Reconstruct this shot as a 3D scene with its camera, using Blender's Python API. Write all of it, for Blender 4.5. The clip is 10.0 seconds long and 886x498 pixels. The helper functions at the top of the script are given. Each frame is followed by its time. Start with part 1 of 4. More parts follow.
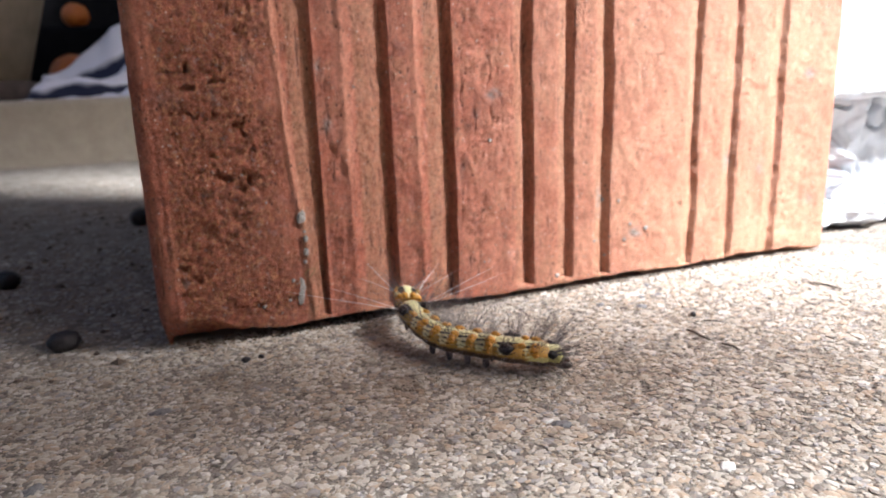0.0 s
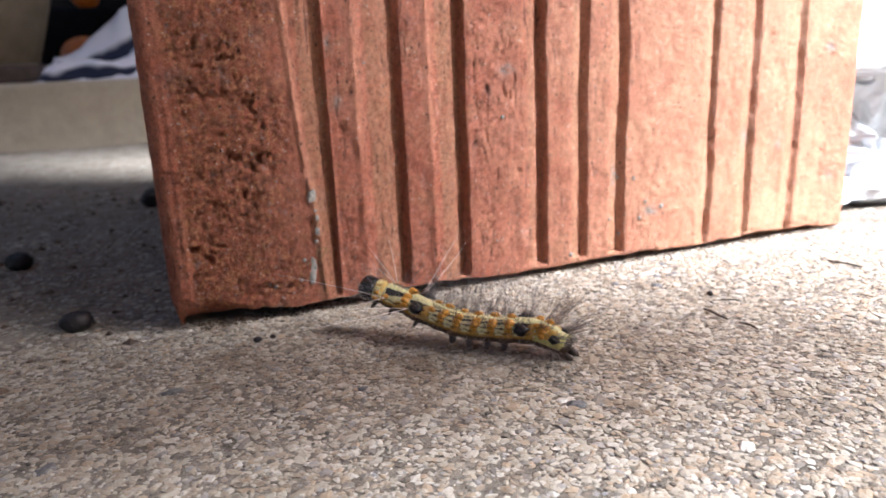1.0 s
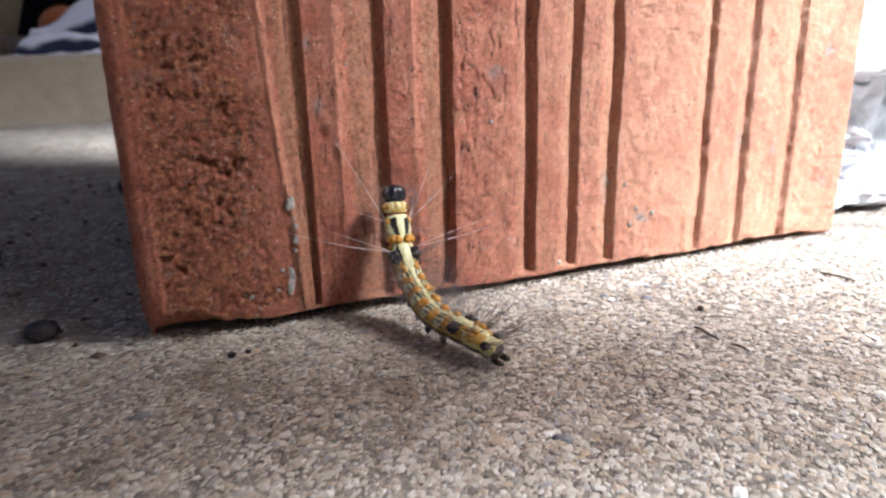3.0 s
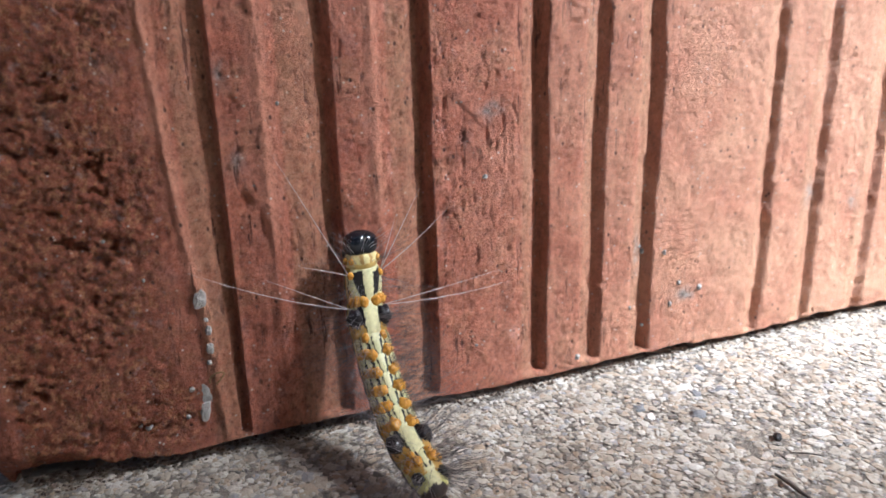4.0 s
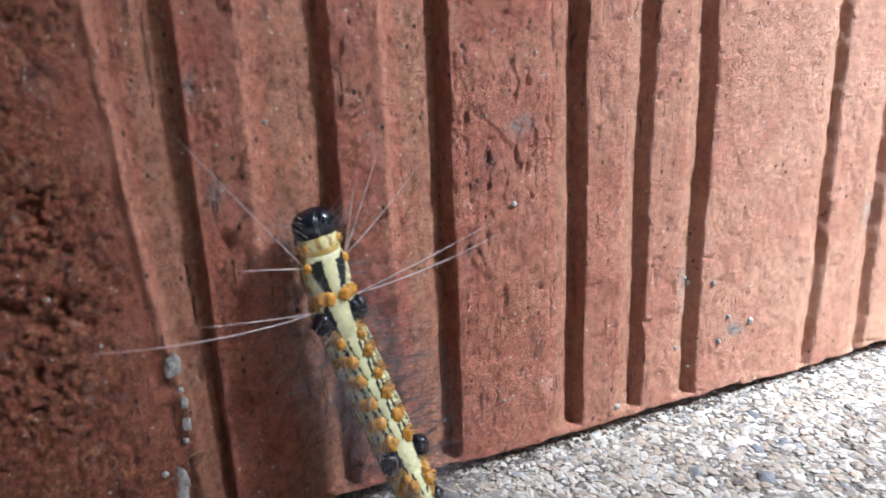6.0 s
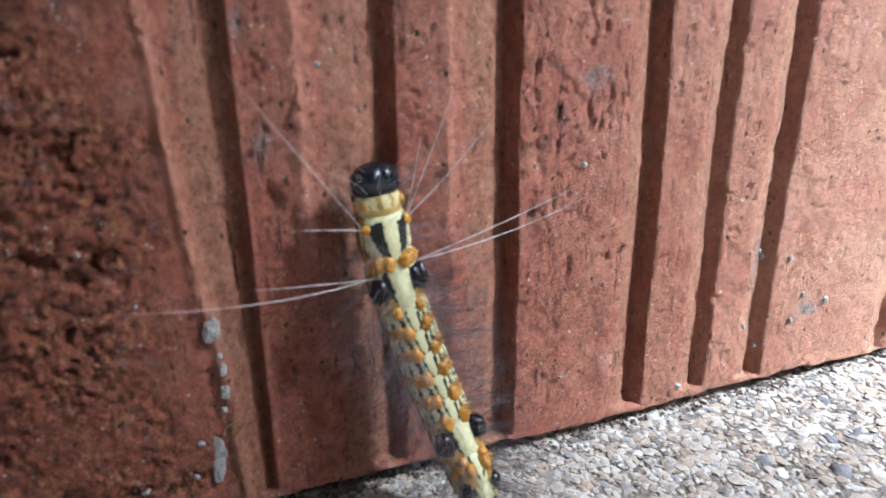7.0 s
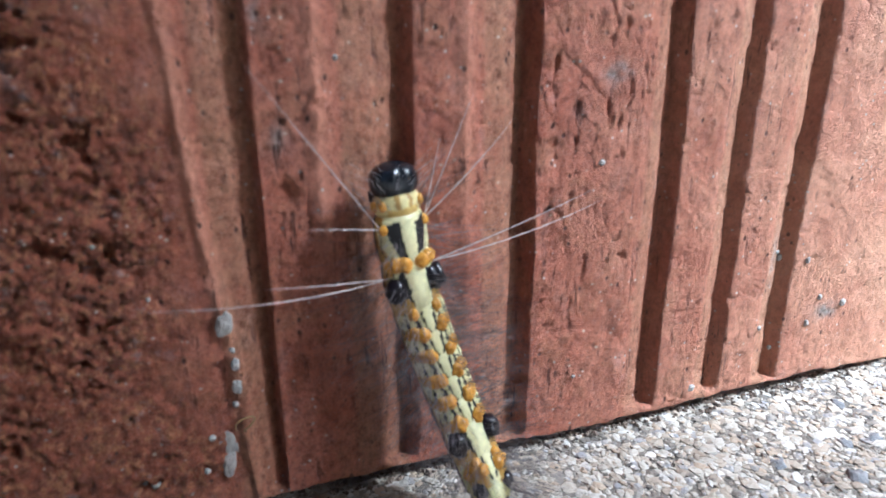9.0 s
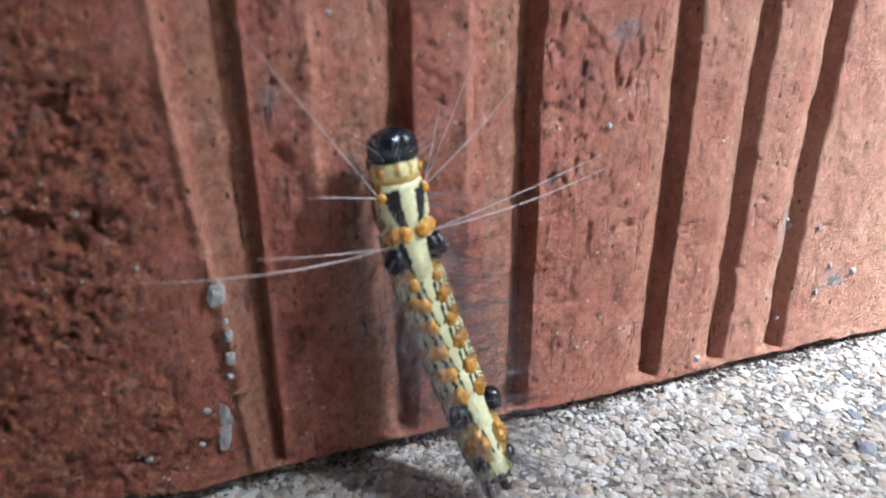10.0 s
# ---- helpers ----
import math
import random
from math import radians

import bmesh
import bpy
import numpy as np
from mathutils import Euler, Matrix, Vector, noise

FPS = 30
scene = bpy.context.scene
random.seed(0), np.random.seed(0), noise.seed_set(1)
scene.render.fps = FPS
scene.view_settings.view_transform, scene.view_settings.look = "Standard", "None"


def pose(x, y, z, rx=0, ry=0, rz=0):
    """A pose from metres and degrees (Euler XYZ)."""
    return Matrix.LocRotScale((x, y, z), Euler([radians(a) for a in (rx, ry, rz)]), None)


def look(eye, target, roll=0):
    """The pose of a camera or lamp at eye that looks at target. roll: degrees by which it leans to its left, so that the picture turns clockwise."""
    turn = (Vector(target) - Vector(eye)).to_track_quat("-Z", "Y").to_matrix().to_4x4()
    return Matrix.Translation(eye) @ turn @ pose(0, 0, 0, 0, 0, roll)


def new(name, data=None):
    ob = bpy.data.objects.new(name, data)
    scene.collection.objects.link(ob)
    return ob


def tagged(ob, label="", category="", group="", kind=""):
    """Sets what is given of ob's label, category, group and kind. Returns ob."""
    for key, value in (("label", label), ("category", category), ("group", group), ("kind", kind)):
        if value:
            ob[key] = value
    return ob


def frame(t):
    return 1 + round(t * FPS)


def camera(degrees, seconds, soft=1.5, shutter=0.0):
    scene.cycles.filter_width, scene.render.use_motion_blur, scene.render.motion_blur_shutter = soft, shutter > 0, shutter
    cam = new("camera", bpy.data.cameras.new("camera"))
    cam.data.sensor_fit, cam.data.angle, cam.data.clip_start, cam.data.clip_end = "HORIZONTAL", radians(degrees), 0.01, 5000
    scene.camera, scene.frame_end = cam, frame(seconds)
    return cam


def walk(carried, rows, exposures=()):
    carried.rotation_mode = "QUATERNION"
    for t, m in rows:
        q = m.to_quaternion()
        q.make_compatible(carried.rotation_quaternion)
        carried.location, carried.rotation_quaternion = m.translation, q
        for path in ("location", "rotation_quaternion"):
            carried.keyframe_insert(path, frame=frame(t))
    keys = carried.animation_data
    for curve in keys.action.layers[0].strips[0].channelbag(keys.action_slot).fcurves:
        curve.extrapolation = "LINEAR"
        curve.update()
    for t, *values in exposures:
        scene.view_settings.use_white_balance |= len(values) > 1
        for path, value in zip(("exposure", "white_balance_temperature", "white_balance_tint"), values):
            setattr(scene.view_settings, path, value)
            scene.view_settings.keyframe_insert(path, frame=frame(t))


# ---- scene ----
cam = camera(65.00, 10.0, shutter=0.5)
cam.data.dof.use_dof = True
cam.data.dof.focus_distance = 0.061
cam.data.dof.aperture_fstop = 58.0
PATH = [
    (0, (-0.00635, 0.00245, 0.03094), (0.03020, 0.09263, 0.00786), -2.03),
    (0.5, (-0.00615, 0.00359, 0.03049), (0.02923, 0.09355, 0.00490), -2.21),
    (1, (-0.00609, 0.00344, 0.03035), (0.02860, 0.09367, 0.00476), -2.48),
    (1.5, (-0.00636, 0.00352, 0.03047), (0.02784, 0.09401, 0.00513), -2.07),
    (2, (-0.00668, 0.00357, 0.03038), (0.02763, 0.09408, 0.00530), -1.93),
    (2.2, (-0.00668, 0.00340, 0.03036), (0.02762, 0.09400, 0.00567), -2.07),
    (3.3, (0.00010, 0.01378, 0.03508), (0.03647, 0.10197, 0.00508), -1.15),
    (3.5, (0.00494, 0.02026, 0.03545), (0.04023, 0.10944, 0.00714), -1.42),
    (4, (0.00843, 0.03013, 0.03504), (0.04374, 0.11944, 0.00719), -1.60),
    (4.5, (0.00924, 0.03340, 0.03405), (0.04646, 0.12108, 0.00361), -1.84),
    (5, (0.00907, 0.03724, 0.03489), (0.04587, 0.12555, 0.00578), -2.03),
    (5.2, (0.00983, 0.03852, 0.03436), (0.04786, 0.12687, 0.00699), -2.36),
    (6.5, (0.00939, 0.04422, 0.03570), (0.04633, 0.13257, 0.00691), -1.67),
    (7, (0.00898, 0.04701, 0.03455), (0.04296, 0.13476, 0.00069), -0.77),
    (7.5, (0.00857, 0.04697, 0.03511), (0.04134, 0.13536, 0.00172), -0.17),
    (8, (0.00808, 0.04572, 0.03565), (0.04125, 0.13519, 0.00573), -0.17),
    (8.5, (0.00836, 0.04656, 0.03516), (0.04136, 0.13538, 0.00320), -0.16),
    (9, (0.00867, 0.04766, 0.03450), (0.04157, 0.13555, -0.00004), -0.12),
    (9.5, (0.00871, 0.04812, 0.03426), (0.04164, 0.13561, -0.00125), -0.11),
    (10, (0.00918, 0.04912, 0.03372), (0.04156, 0.13553, -0.00479), -0.16),
]
EXPOSURES = [(0.0, 1.95, 5800, 10), (2.2, 2.12, 5700, 10), (3.5, 1.70, 5500, 8), (4.5, 1.60, 5250, 6), (10.0, 1.78, 4950, 4)]
walk(cam, [(t, look(eye, target, roll)) for t, eye, target, roll in PATH], EXPOSURES)

C = 0.01  # one centimetre
FACE = 8.9  # the brick's grooved face, in centimetres along y

# ---- light: hazy sun from the open side, sky above ----
world = bpy.data.worlds.new("world")
scene.world = world
world.use_nodes = True
SUN = Vector((0.54, -0.46, 0.70)).normalized()
sky = world.node_tree.nodes.new("ShaderNodeTexSky")
sky.sky_type, sky.sun_disc = "NISHITA", False
sky.dust_density, sky.ozone_density = 7.0, 0.3
sky.sun_elevation = math.asin(SUN.z)
sky.sun_rotation = math.atan2(SUN.x, SUN.y)
background = world.node_tree.nodes["Background"]
background.inputs["Strength"].default_value = 0.055
world.node_tree.links.new(sky.outputs[0], background.inputs["Color"])
sun = new("sun", bpy.data.lights.new("sun", "SUN"))
sun.data.energy, sun.data.angle, sun.data.color = 5.0, radians(12), (1.0, 0.97, 0.93)
sun.matrix_world = look(SUN * 3, (0, 0, 0))


# ---- materials ----
class Nodes:
    """A short way to write node materials."""

    def __init__(self, name, roughness=0.8, metallic=0.0):
        self.material = bpy.data.materials.new(name)
        self.material.use_nodes = True
        self.tree = self.material.node_tree
        self.shader = self.tree.nodes["Principled BSDF"]
        self.set("Roughness", roughness)
        self.set("Metallic", metallic)
        self.place = self.node("ShaderNodeTexCoord").outputs["Object"]

    def node(self, kind, **inputs):
        n = self.tree.nodes.new(kind)
        for key, value in inputs.items():
            self.plug(n.inputs[key.replace("_", " ")], value)
        return n

    def plug(self, socket, value):
        if isinstance(value, bpy.types.NodeSocket):
            self.tree.links.new(value, socket)
        else:
            socket.default_value = value

    def set(self, name, value):
        self.plug(self.shader.inputs[name], value)

    def stretched(self, sx, sy, sz):
        n = self.node("ShaderNodeMapping", Vector=self.place)
        n.inputs["Scale"].default_value = (sx, sy, sz)
        return n.outputs[0]

    def noise(self, scale, detail=4.0, rough=0.6, vector=None):
        return self.node("ShaderNodeTexNoise", Vector=vector or self.place, Scale=scale, Detail=detail, Roughness=rough).outputs["Fac"]

    def cells(self, scale, vector=None, out="Distance"):
        return self.node("ShaderNodeTexVoronoi", Vector=vector or self.place, Scale=scale).outputs[out]

    def ramp(self, fac, *stops):
        n = self.node("ShaderNodeValToRGB", Fac=fac)
        e = n.color_ramp.elements
        while len(e) < len(stops):
            e.new(0.5)
        for slot, (at, colour) in zip(e, stops):
            slot.position = at
            slot.color = (*colour, 1) if isinstance(colour, tuple) else (colour, colour, colour, 1)
        return n.outputs["Color"]

    def mix(self, fac, a, b, kind="MIX"):
        n = self.tree.nodes.new("ShaderNodeMix")
        n.data_type, n.blend_type = "RGBA", kind
        self.plug(n.inputs[0], fac)
        self.plug(n.inputs[6], (*a, 1) if isinstance(a, tuple) else a)
        self.plug(n.inputs[7], (*b, 1) if isinstance(b, tuple) else b)
        return n.outputs[2]

    def math(self, kind, a, b=0.0):
        n = self.tree.nodes.new("ShaderNodeMath")
        n.operation = kind
        self.plug(n.inputs[0], a)
        self.plug(n.inputs[1], b)
        return n.outputs[0]

    def attribute(self, name, out="Fac"):
        n = self.tree.nodes.new("ShaderNodeAttribute")
        n.attribute_name = name
        return n.outputs[out]

    def bump(self, height, distance, strength=1.0, after=None):
        n = self.node("ShaderNodeBump", Height=height, Distance=distance, Strength=strength)
        if after:
            self.plug(n.inputs["Normal"], after)
        self.set("Normal", n.outputs[0])
        return n.outputs[0]


def brick_material():
    n = Nodes("fired_clay", 0.68)
    colour = n.ramp(n.noise(420, 6, 0.7), (0.3, (0.42, 0.105, 0.055)), (0.5, (0.56, 0.175, 0.10)), (0.72, (0.66, 0.25, 0.16)))
    tone = n.ramp(n.noise(1500, 6, 0.8, n.stretched(1.05, 1.05, 0.9)), (0.34, (0.42, 0.32, 0.28)), (0.5, (1.0, 1.0, 1.0)), (0.66, (1.34, 1.40, 1.42)))
    streak = n.ramp(n.noise(1300, 3, 0.6, n.stretched(1, 1, 0.25)), (0.4, 0.0), (0.7, 1.0))
    colour = n.mix(n.math("MULTIPLY", streak, 0.14), colour, (0.55, 0.25, 0.175))
    bloom = n.ramp(n.noise(150, 4, 0.6), (0.48, 0.0), (0.78, 0.35))
    colour = n.mix(bloom, colour, (0.70, 0.34, 0.23))
    ochre = n.ramp(n.noise(330, 5, 0.7), (0.50, 0.0), (0.66, 0.4))
    colour = n.mix(ochre, colour, (0.56, 0.27, 0.14))
    mauve = n.ramp(n.noise(520, 4, 0.65, n.stretched(1.0, 1.0, 0.7)), (0.58, 0.0), (0.72, 0.4))
    colour = n.mix(mauve, colour, (0.58, 0.31, 0.27))
    # Clay turns paler towards its sunlit end: brighter light put into the colour.
    lit_end = n.math("MULTIPLY", n.attribute("lit_end"), n.ramp(n.noise(120, 5, 0.65), (0.3, 0.3), (0.65, 1.0)))
    colour = n.mix(lit_end, colour, (0.82, 0.445, 0.28))
    # Ridges tinted paler pink, painting in the light their slopes catch.
    colour = n.mix(n.math("MULTIPLY", n.attribute("pale"), n.ramp(n.noise(900, 4, 0.6), (0.3, 0.7), (0.6, 1.0))), colour, (0.78, 0.36, 0.235))
    dust = n.math("MULTIPLY", n.attribute("dust"), n.ramp(n.noise(700, 4, 0.6), (0.25, 0.35), (0.6, 1.0)))
    colour = n.mix(dust, colour, n.ramp(n.noise(1800, 3), (0.3, (0.46, 0.235, 0.125)), (0.7, (0.64, 0.37, 0.22))))
    colour = n.mix(n.attribute("smear"), colour, n.ramp(n.noise(2500, 3), (0.3, (0.22, 0.22, 0.19)), (0.7, (0.46, 0.45, 0.44))))
    # Crumbled end coloured darker: broken clay, plus the shade on this side.
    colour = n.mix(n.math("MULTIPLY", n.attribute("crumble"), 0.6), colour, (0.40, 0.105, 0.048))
    dark_fleck = n.math("MULTIPLY", n.attribute("crumble"), n.ramp(n.noise(1100, 4, 0.7), (0.47, 0.0), (0.60, 0.5)))
    colour = n.mix(dark_fleck, colour, (0.12, 0.048, 0.03))
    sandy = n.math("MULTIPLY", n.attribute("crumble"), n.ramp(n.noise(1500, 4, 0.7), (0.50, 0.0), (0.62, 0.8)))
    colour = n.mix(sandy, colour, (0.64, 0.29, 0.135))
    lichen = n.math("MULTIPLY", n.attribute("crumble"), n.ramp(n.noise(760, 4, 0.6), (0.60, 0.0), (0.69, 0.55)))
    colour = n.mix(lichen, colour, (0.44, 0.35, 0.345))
    specks = n.ramp(n.cells(1100), (0.09, 1.0), (0.15, 0.0))
    few = n.ramp(n.noise(420, 2), (0.46, 0.0), (0.56, 1.0))
    colour = n.mix(n.math("MULTIPLY", specks, n.math("MULTIPLY", few, 0.8)), colour, (0.74, 0.66, 0.58))
    dots = n.ramp(n.cells(1700, n.stretched(1.3, 1.3, 0.8)), (0.08, 1.0), (0.13, 0.0))
    some = n.ramp(n.noise(260, 2), (0.46, 0.0), (0.56, 1.0))
    colour = n.mix(n.math("MULTIPLY", dots, n.math("MULTIPLY", some, 0.75)), colour, (0.07, 0.035, 0.025))
    pores = n.ramp(n.cells(760, n.stretched(1.2, 1.2, 0.9)), (0.10, 1.0), (0.17, 0.0))
    pores = n.math("MULTIPLY", pores, n.ramp(n.noise(330, 3), (0.44, 0.0), (0.54, 1.0)))
    # Pores are coloured near-black, the shade of a hollow painted in.
    colour = n.mix(n.math("MULTIPLY", pores, 0.8), colour, (0.10, 0.04, 0.028))
    chalk = n.ramp(n.cells(640, n.stretched(1.1, 1.1, 1.3)), (0.07, 1.0), (0.12, 0.0))
    colour = n.mix(n.math("MULTIPLY", chalk, n.ramp(n.noise(210, 2), (0.50, 0.0), (0.58, 0.75))), colour, (0.74, 0.60, 0.46))
    tears = n.ramp(n.noise(1500, 4, 0.65, n.stretched(1.2, 1.2, 0.16)), (0.60, 0.0), (0.64, 1.0))
    torn = n.ramp(n.noise(170, 3), (0.42, 0.0), (0.58, 1.0))
    tears = n.math("MULTIPLY", tears, n.math("MULTIPLY", torn, n.attribute("wear")))
    # Tears get dark colour for the shadow their bump doesn't cast.
    colour = n.mix(n.math("MULTIPLY", tears, 0.75), colour, (0.14, 0.045, 0.028))
    n.set("Base Color", n.mix(n.math("SUBTRACT", 0.75, n.math("ADD", n.math("MULTIPLY", n.attribute("pale"), 0.6), n.math("MULTIPLY", n.attribute("lit_end"), 0.45))), colour, tone, "MULTIPLY"))
    height = n.math("SUBTRACT", n.noise(1500, 9, 0.85, n.stretched(1.1, 1.1, 0.9)), n.math("ADD", n.math("MULTIPLY", tears, 0.5), n.math("MULTIPLY", pores, 0.5)))
    height = n.math("MULTIPLY", height, n.math("SUBTRACT", 1.0, n.math("MULTIPLY", n.attribute("pale"), 0.9)))
    relief = n.bump(height, 0.0009, 1.0)
    relief = n.bump(n.noise(480, 5, 0.62), 0.0012, 0.6, relief)
    n.bump(n.noise(4200, 4, 0.75), 0.00022, 0.9, relief)
    return n.material


def concrete_material(name, low, mid, high, scale, depth=0.0004, gloss=0.4, grime=0.4):
    n = Nodes(name, 0.9)
    colour = n.ramp(n.noise(scale, 6, 0.7), (0.3, low), (0.5, mid), (0.72, high))
    stain = n.ramp(n.noise(scale * 0.06, 6, 0.7), (0.42, 0.0), (0.68, grime))
    colour = n.mix(stain, colour, tuple(k * (0.5 if grime > 0.5 else 1.0) for k in low))
    n.set("Base Color", colour)
    n.set("Specular IOR Level", gloss)
    n.bump(n.noise(scale * 1.3, 6, 0.75), depth, 0.9)
    return n.material


def grain_material():
    n = Nodes("mixed_sand_grains", 0.72)
    pick = n.node("ShaderNodeNewGeometry").outputs["Random Per Island"]
    ramp = n.node("ShaderNodeValToRGB", Fac=pick)
    ramp.color_ramp.interpolation = "CONSTANT"
    stops = [(0.0, (0.43, 0.365, 0.295)), (0.16, (0.51, 0.475, 0.42)), (0.36, (0.33, 0.275, 0.22)), (0.48, (0.58, 0.55, 0.50)),
             (0.62, (0.44, 0.335, 0.24)), (0.70, (0.20, 0.195, 0.195)), (0.77, (0.68, 0.665, 0.64)), (0.85, (0.06, 0.057, 0.06)), (0.93, (0.30, 0.305, 0.335))]
    e = ramp.color_ramp.elements
    while len(e) < len(stops):
        e.new(0.5)
    for slot, (at, c) in zip(e, stops):
        slot.position, slot.color = at, (*c, 1)
    dusty = n.ramp(n.noise(1600, 4, 0.65), (0.35, 0.1), (0.65, 0.6))
    colour = n.mix(dusty, ramp.outputs["Color"], (0.43, 0.36, 0.285))
    stain = n.ramp(n.noise(110, 6, 0.7), (0.34, (0.54, 0.49, 0.44)), (0.48, (0.88, 0.865, 0.84)), (0.7, (0.96, 0.95, 0.93)))
    n.set("Base Color", n.mix(0.85, colour, stain, "MULTIPLY"))
    n.set("Roughness", n.ramp(n.noise(2000, 2), (0.3, 0.5), (0.7, 0.9)))
    n.bump(n.noise(4200, 3, 0.65), 0.00012, 0.7)
    return n.material


def plain_material(name, low, high, scale, roughness=0.6, depth=0.0, metallic=0.0):
    n = Nodes(name, roughness, metallic)
    n.set("Base Color", n.ramp(n.noise(scale, 4, 0.6), (0.3, low), (0.7, high)))
    if depth:
        n.bump(n.noise(scale * 2, 4, 0.65), depth, 0.8)
    return n.material


def skin_material():
    n = Nodes("caterpillar_skin", 0.42)
    tone = n.ramp(n.noise(2200, 4, 0.6), (0.3, 0.74), (0.7, 1.04))
    n.set("Base Color", n.mix(1.0, n.attribute("paint", "Color"), tone, "MULTIPLY"))
    n.set("Subsurface Weight", 0.12)
    n.set("Subsurface Radius", (0.0006, 0.0004, 0.0002))
    n.set("Subsurface Scale", 0.6)
    n.bump(n.noise(3600, 3, 0.6), 0.00006, 0.5)
    return n.material


def cloth_material():
    n = Nodes("striped_cotton", 0.9)
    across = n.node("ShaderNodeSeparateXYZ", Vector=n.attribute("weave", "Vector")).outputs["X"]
    fold_stripe = n.math("FRACT", across)
    # Navy lies in the fold hollows: cloth stripe and painted shade at once.
    n.set("Base Color", n.ramp(fold_stripe, (0.0, (0.006, 0.009, 0.03)), (0.12, (0.008, 0.012, 0.04)), (0.20, (0.66, 0.67, 0.76)), (0.60, (0.70, 0.70, 0.76)), (0.66, (0.34, 0.37, 0.50)), (0.72, (0.68, 0.69, 0.77)), (1.0, (0.60, 0.62, 0.74))))
    n.bump(n.noise(900, 3), 0.0006, 0.5)
    return n.material


CLAY = brick_material()
PAVING = concrete_material("sandy_concrete", (0.24, 0.20, 0.165), (0.33, 0.29, 0.245), (0.42, 0.38, 0.335), 2600, 0.0005, grime=0.8)
SMOOTH = concrete_material("smooth_concrete", (0.34, 0.30, 0.24), (0.40, 0.355, 0.29), (0.46, 0.41, 0.34), 160, 0.0005)
PLASTER = concrete_material("grey_plaster", (0.12, 0.105, 0.095), (0.16, 0.14, 0.125), (0.20, 0.18, 0.16), 60, 0.002)
# Near-black base colour stands for deep shade on the far wall and box.
GLOOM = concrete_material("deep_shade_black", (0.003, 0.003, 0.004), (0.005, 0.005, 0.006), (0.009, 0.009, 0.011), 40, 0.001, 0.03)
GRAINS = grain_material()
SKIN = skin_material()
CLOTH = cloth_material()
ORANGE = plain_material("orange_tubercle", (0.45, 0.175, 0.012), (0.68, 0.36, 0.05), 3800, 0.32, 0.00003)
BLACK = plain_material("black_tubercle", (0.002, 0.001, 0.003), (0.006, 0.003, 0.008), 2600, 0.30)
HEAD = plain_material("glossy_black_head", (0.004, 0.006, 0.009), (0.012, 0.014, 0.02), 1800, 0.13, 0.00003)
LEG = plain_material("dark_leg", (0.02, 0.014, 0.012), (0.08, 0.05, 0.04), 2000, 0.45)
FOOT = plain_material("fleshy_foot", (0.05, 0.045, 0.055), (0.17, 0.15, 0.17), 2000, 0.5)
HAIR = plain_material("grey_hair", (0.03, 0.024, 0.026), (0.36, 0.32, 0.33), 500, 0.45)
BRISTLE = plain_material("white_bristle", (0.60, 0.52, 0.50), (0.82, 0.76, 0.74), 300, 0.4)
DROPPING = plain_material("black_dropping", (0.005, 0.004, 0.006), (0.018, 0.013, 0.016), 900, 0.36, 0.0004)
SLATE = plain_material("slate_pebble", (0.11, 0.11, 0.12), (0.24, 0.235, 0.235), 1500, 0.7, 0.0002)
QUARTZ = plain_material("pale_pebble", (0.55, 0.52, 0.48), (0.76, 0.74, 0.70), 1200, 0.5, 0.0002)
MORTAR = plain_material("lime_mortar", (0.30, 0.27, 0.25), (0.46, 0.43, 0.40), 1800, 0.85, 0.0002)
STRAW = plain_material("dry_straw", (0.30, 0.19, 0.08), (0.50, 0.34, 0.16), 900, 0.6)
TWIG = plain_material("dark_twig", (0.06, 0.05, 0.045), (0.17, 0.14, 0.12), 900, 0.8)
SOIL = plain_material("dark_soil", (0.035, 0.025, 0.02), (0.22, 0.16, 0.12), 700, 0.9)
WHITE = plain_material("white_plastic", (0.54, 0.57, 0.62), (0.64, 0.67, 0.71), 120, 0.42, 0.0002)
POT = plain_material("olive_clay_pot", (0.17, 0.135, 0.09), (0.24, 0.195, 0.14), 90, 0.75, 0.001)
PLANK = plain_material("dark_stained_wood", (0.05, 0.035, 0.03), (0.10, 0.075, 0.065), 120, 0.7, 0.0006)
FRUIT = plain_material("orange_peel", (0.34, 0.085, 0.008), (0.42, 0.12, 0.012), 200, 0.5, 0.0005)


# ---- mesh helpers ----
def mesh_object(name, verts, faces, material, parent=None, label="", smooth=True):
    me = bpy.data.meshes.new(name)
    me.from_pydata([tuple(v) for v in verts], [], faces)
    me.materials.append(material)
    me.polygons.foreach_set("use_smooth", [smooth] * len(me.polygons))
    me.update()
    ob = new(name, me)
    ob.parent = parent
    if label:
        tagged(ob, label)
    return ob


def part(name, bm, material, parent=None, label="", smooth=True):
    me = bpy.data.meshes.new(name)
    bmesh.ops.recalc_face_normals(bm, faces=bm.faces)
    bm.to_mesh(me)
    bm.free()
    me.materials.append(material)
    me.polygons.foreach_set("use_smooth", [smooth] * len(me.polygons))
    ob = new(name, me)
    ob.parent = parent
    if label:
        tagged(ob, label)
    return ob


def box(bm, x0, x1, y0, y1, z0, z1, bevel=0.0):
    made = bmesh.ops.create_cube(bm, size=1.0, matrix=Matrix.Translation(((x0 + x1) / 2, (y0 + y1) / 2, (z0 + z1) / 2)) @ Matrix.Diagonal((x1 - x0, y1 - y0, z1 - z0, 1)))
    if bevel:
        edges = list({e for v in made["verts"] for e in v.link_edges})
        bmesh.ops.bevel(bm, geom=edges, offset=bevel, segments=3, affect="EDGES", profile=0.5)
    return bm


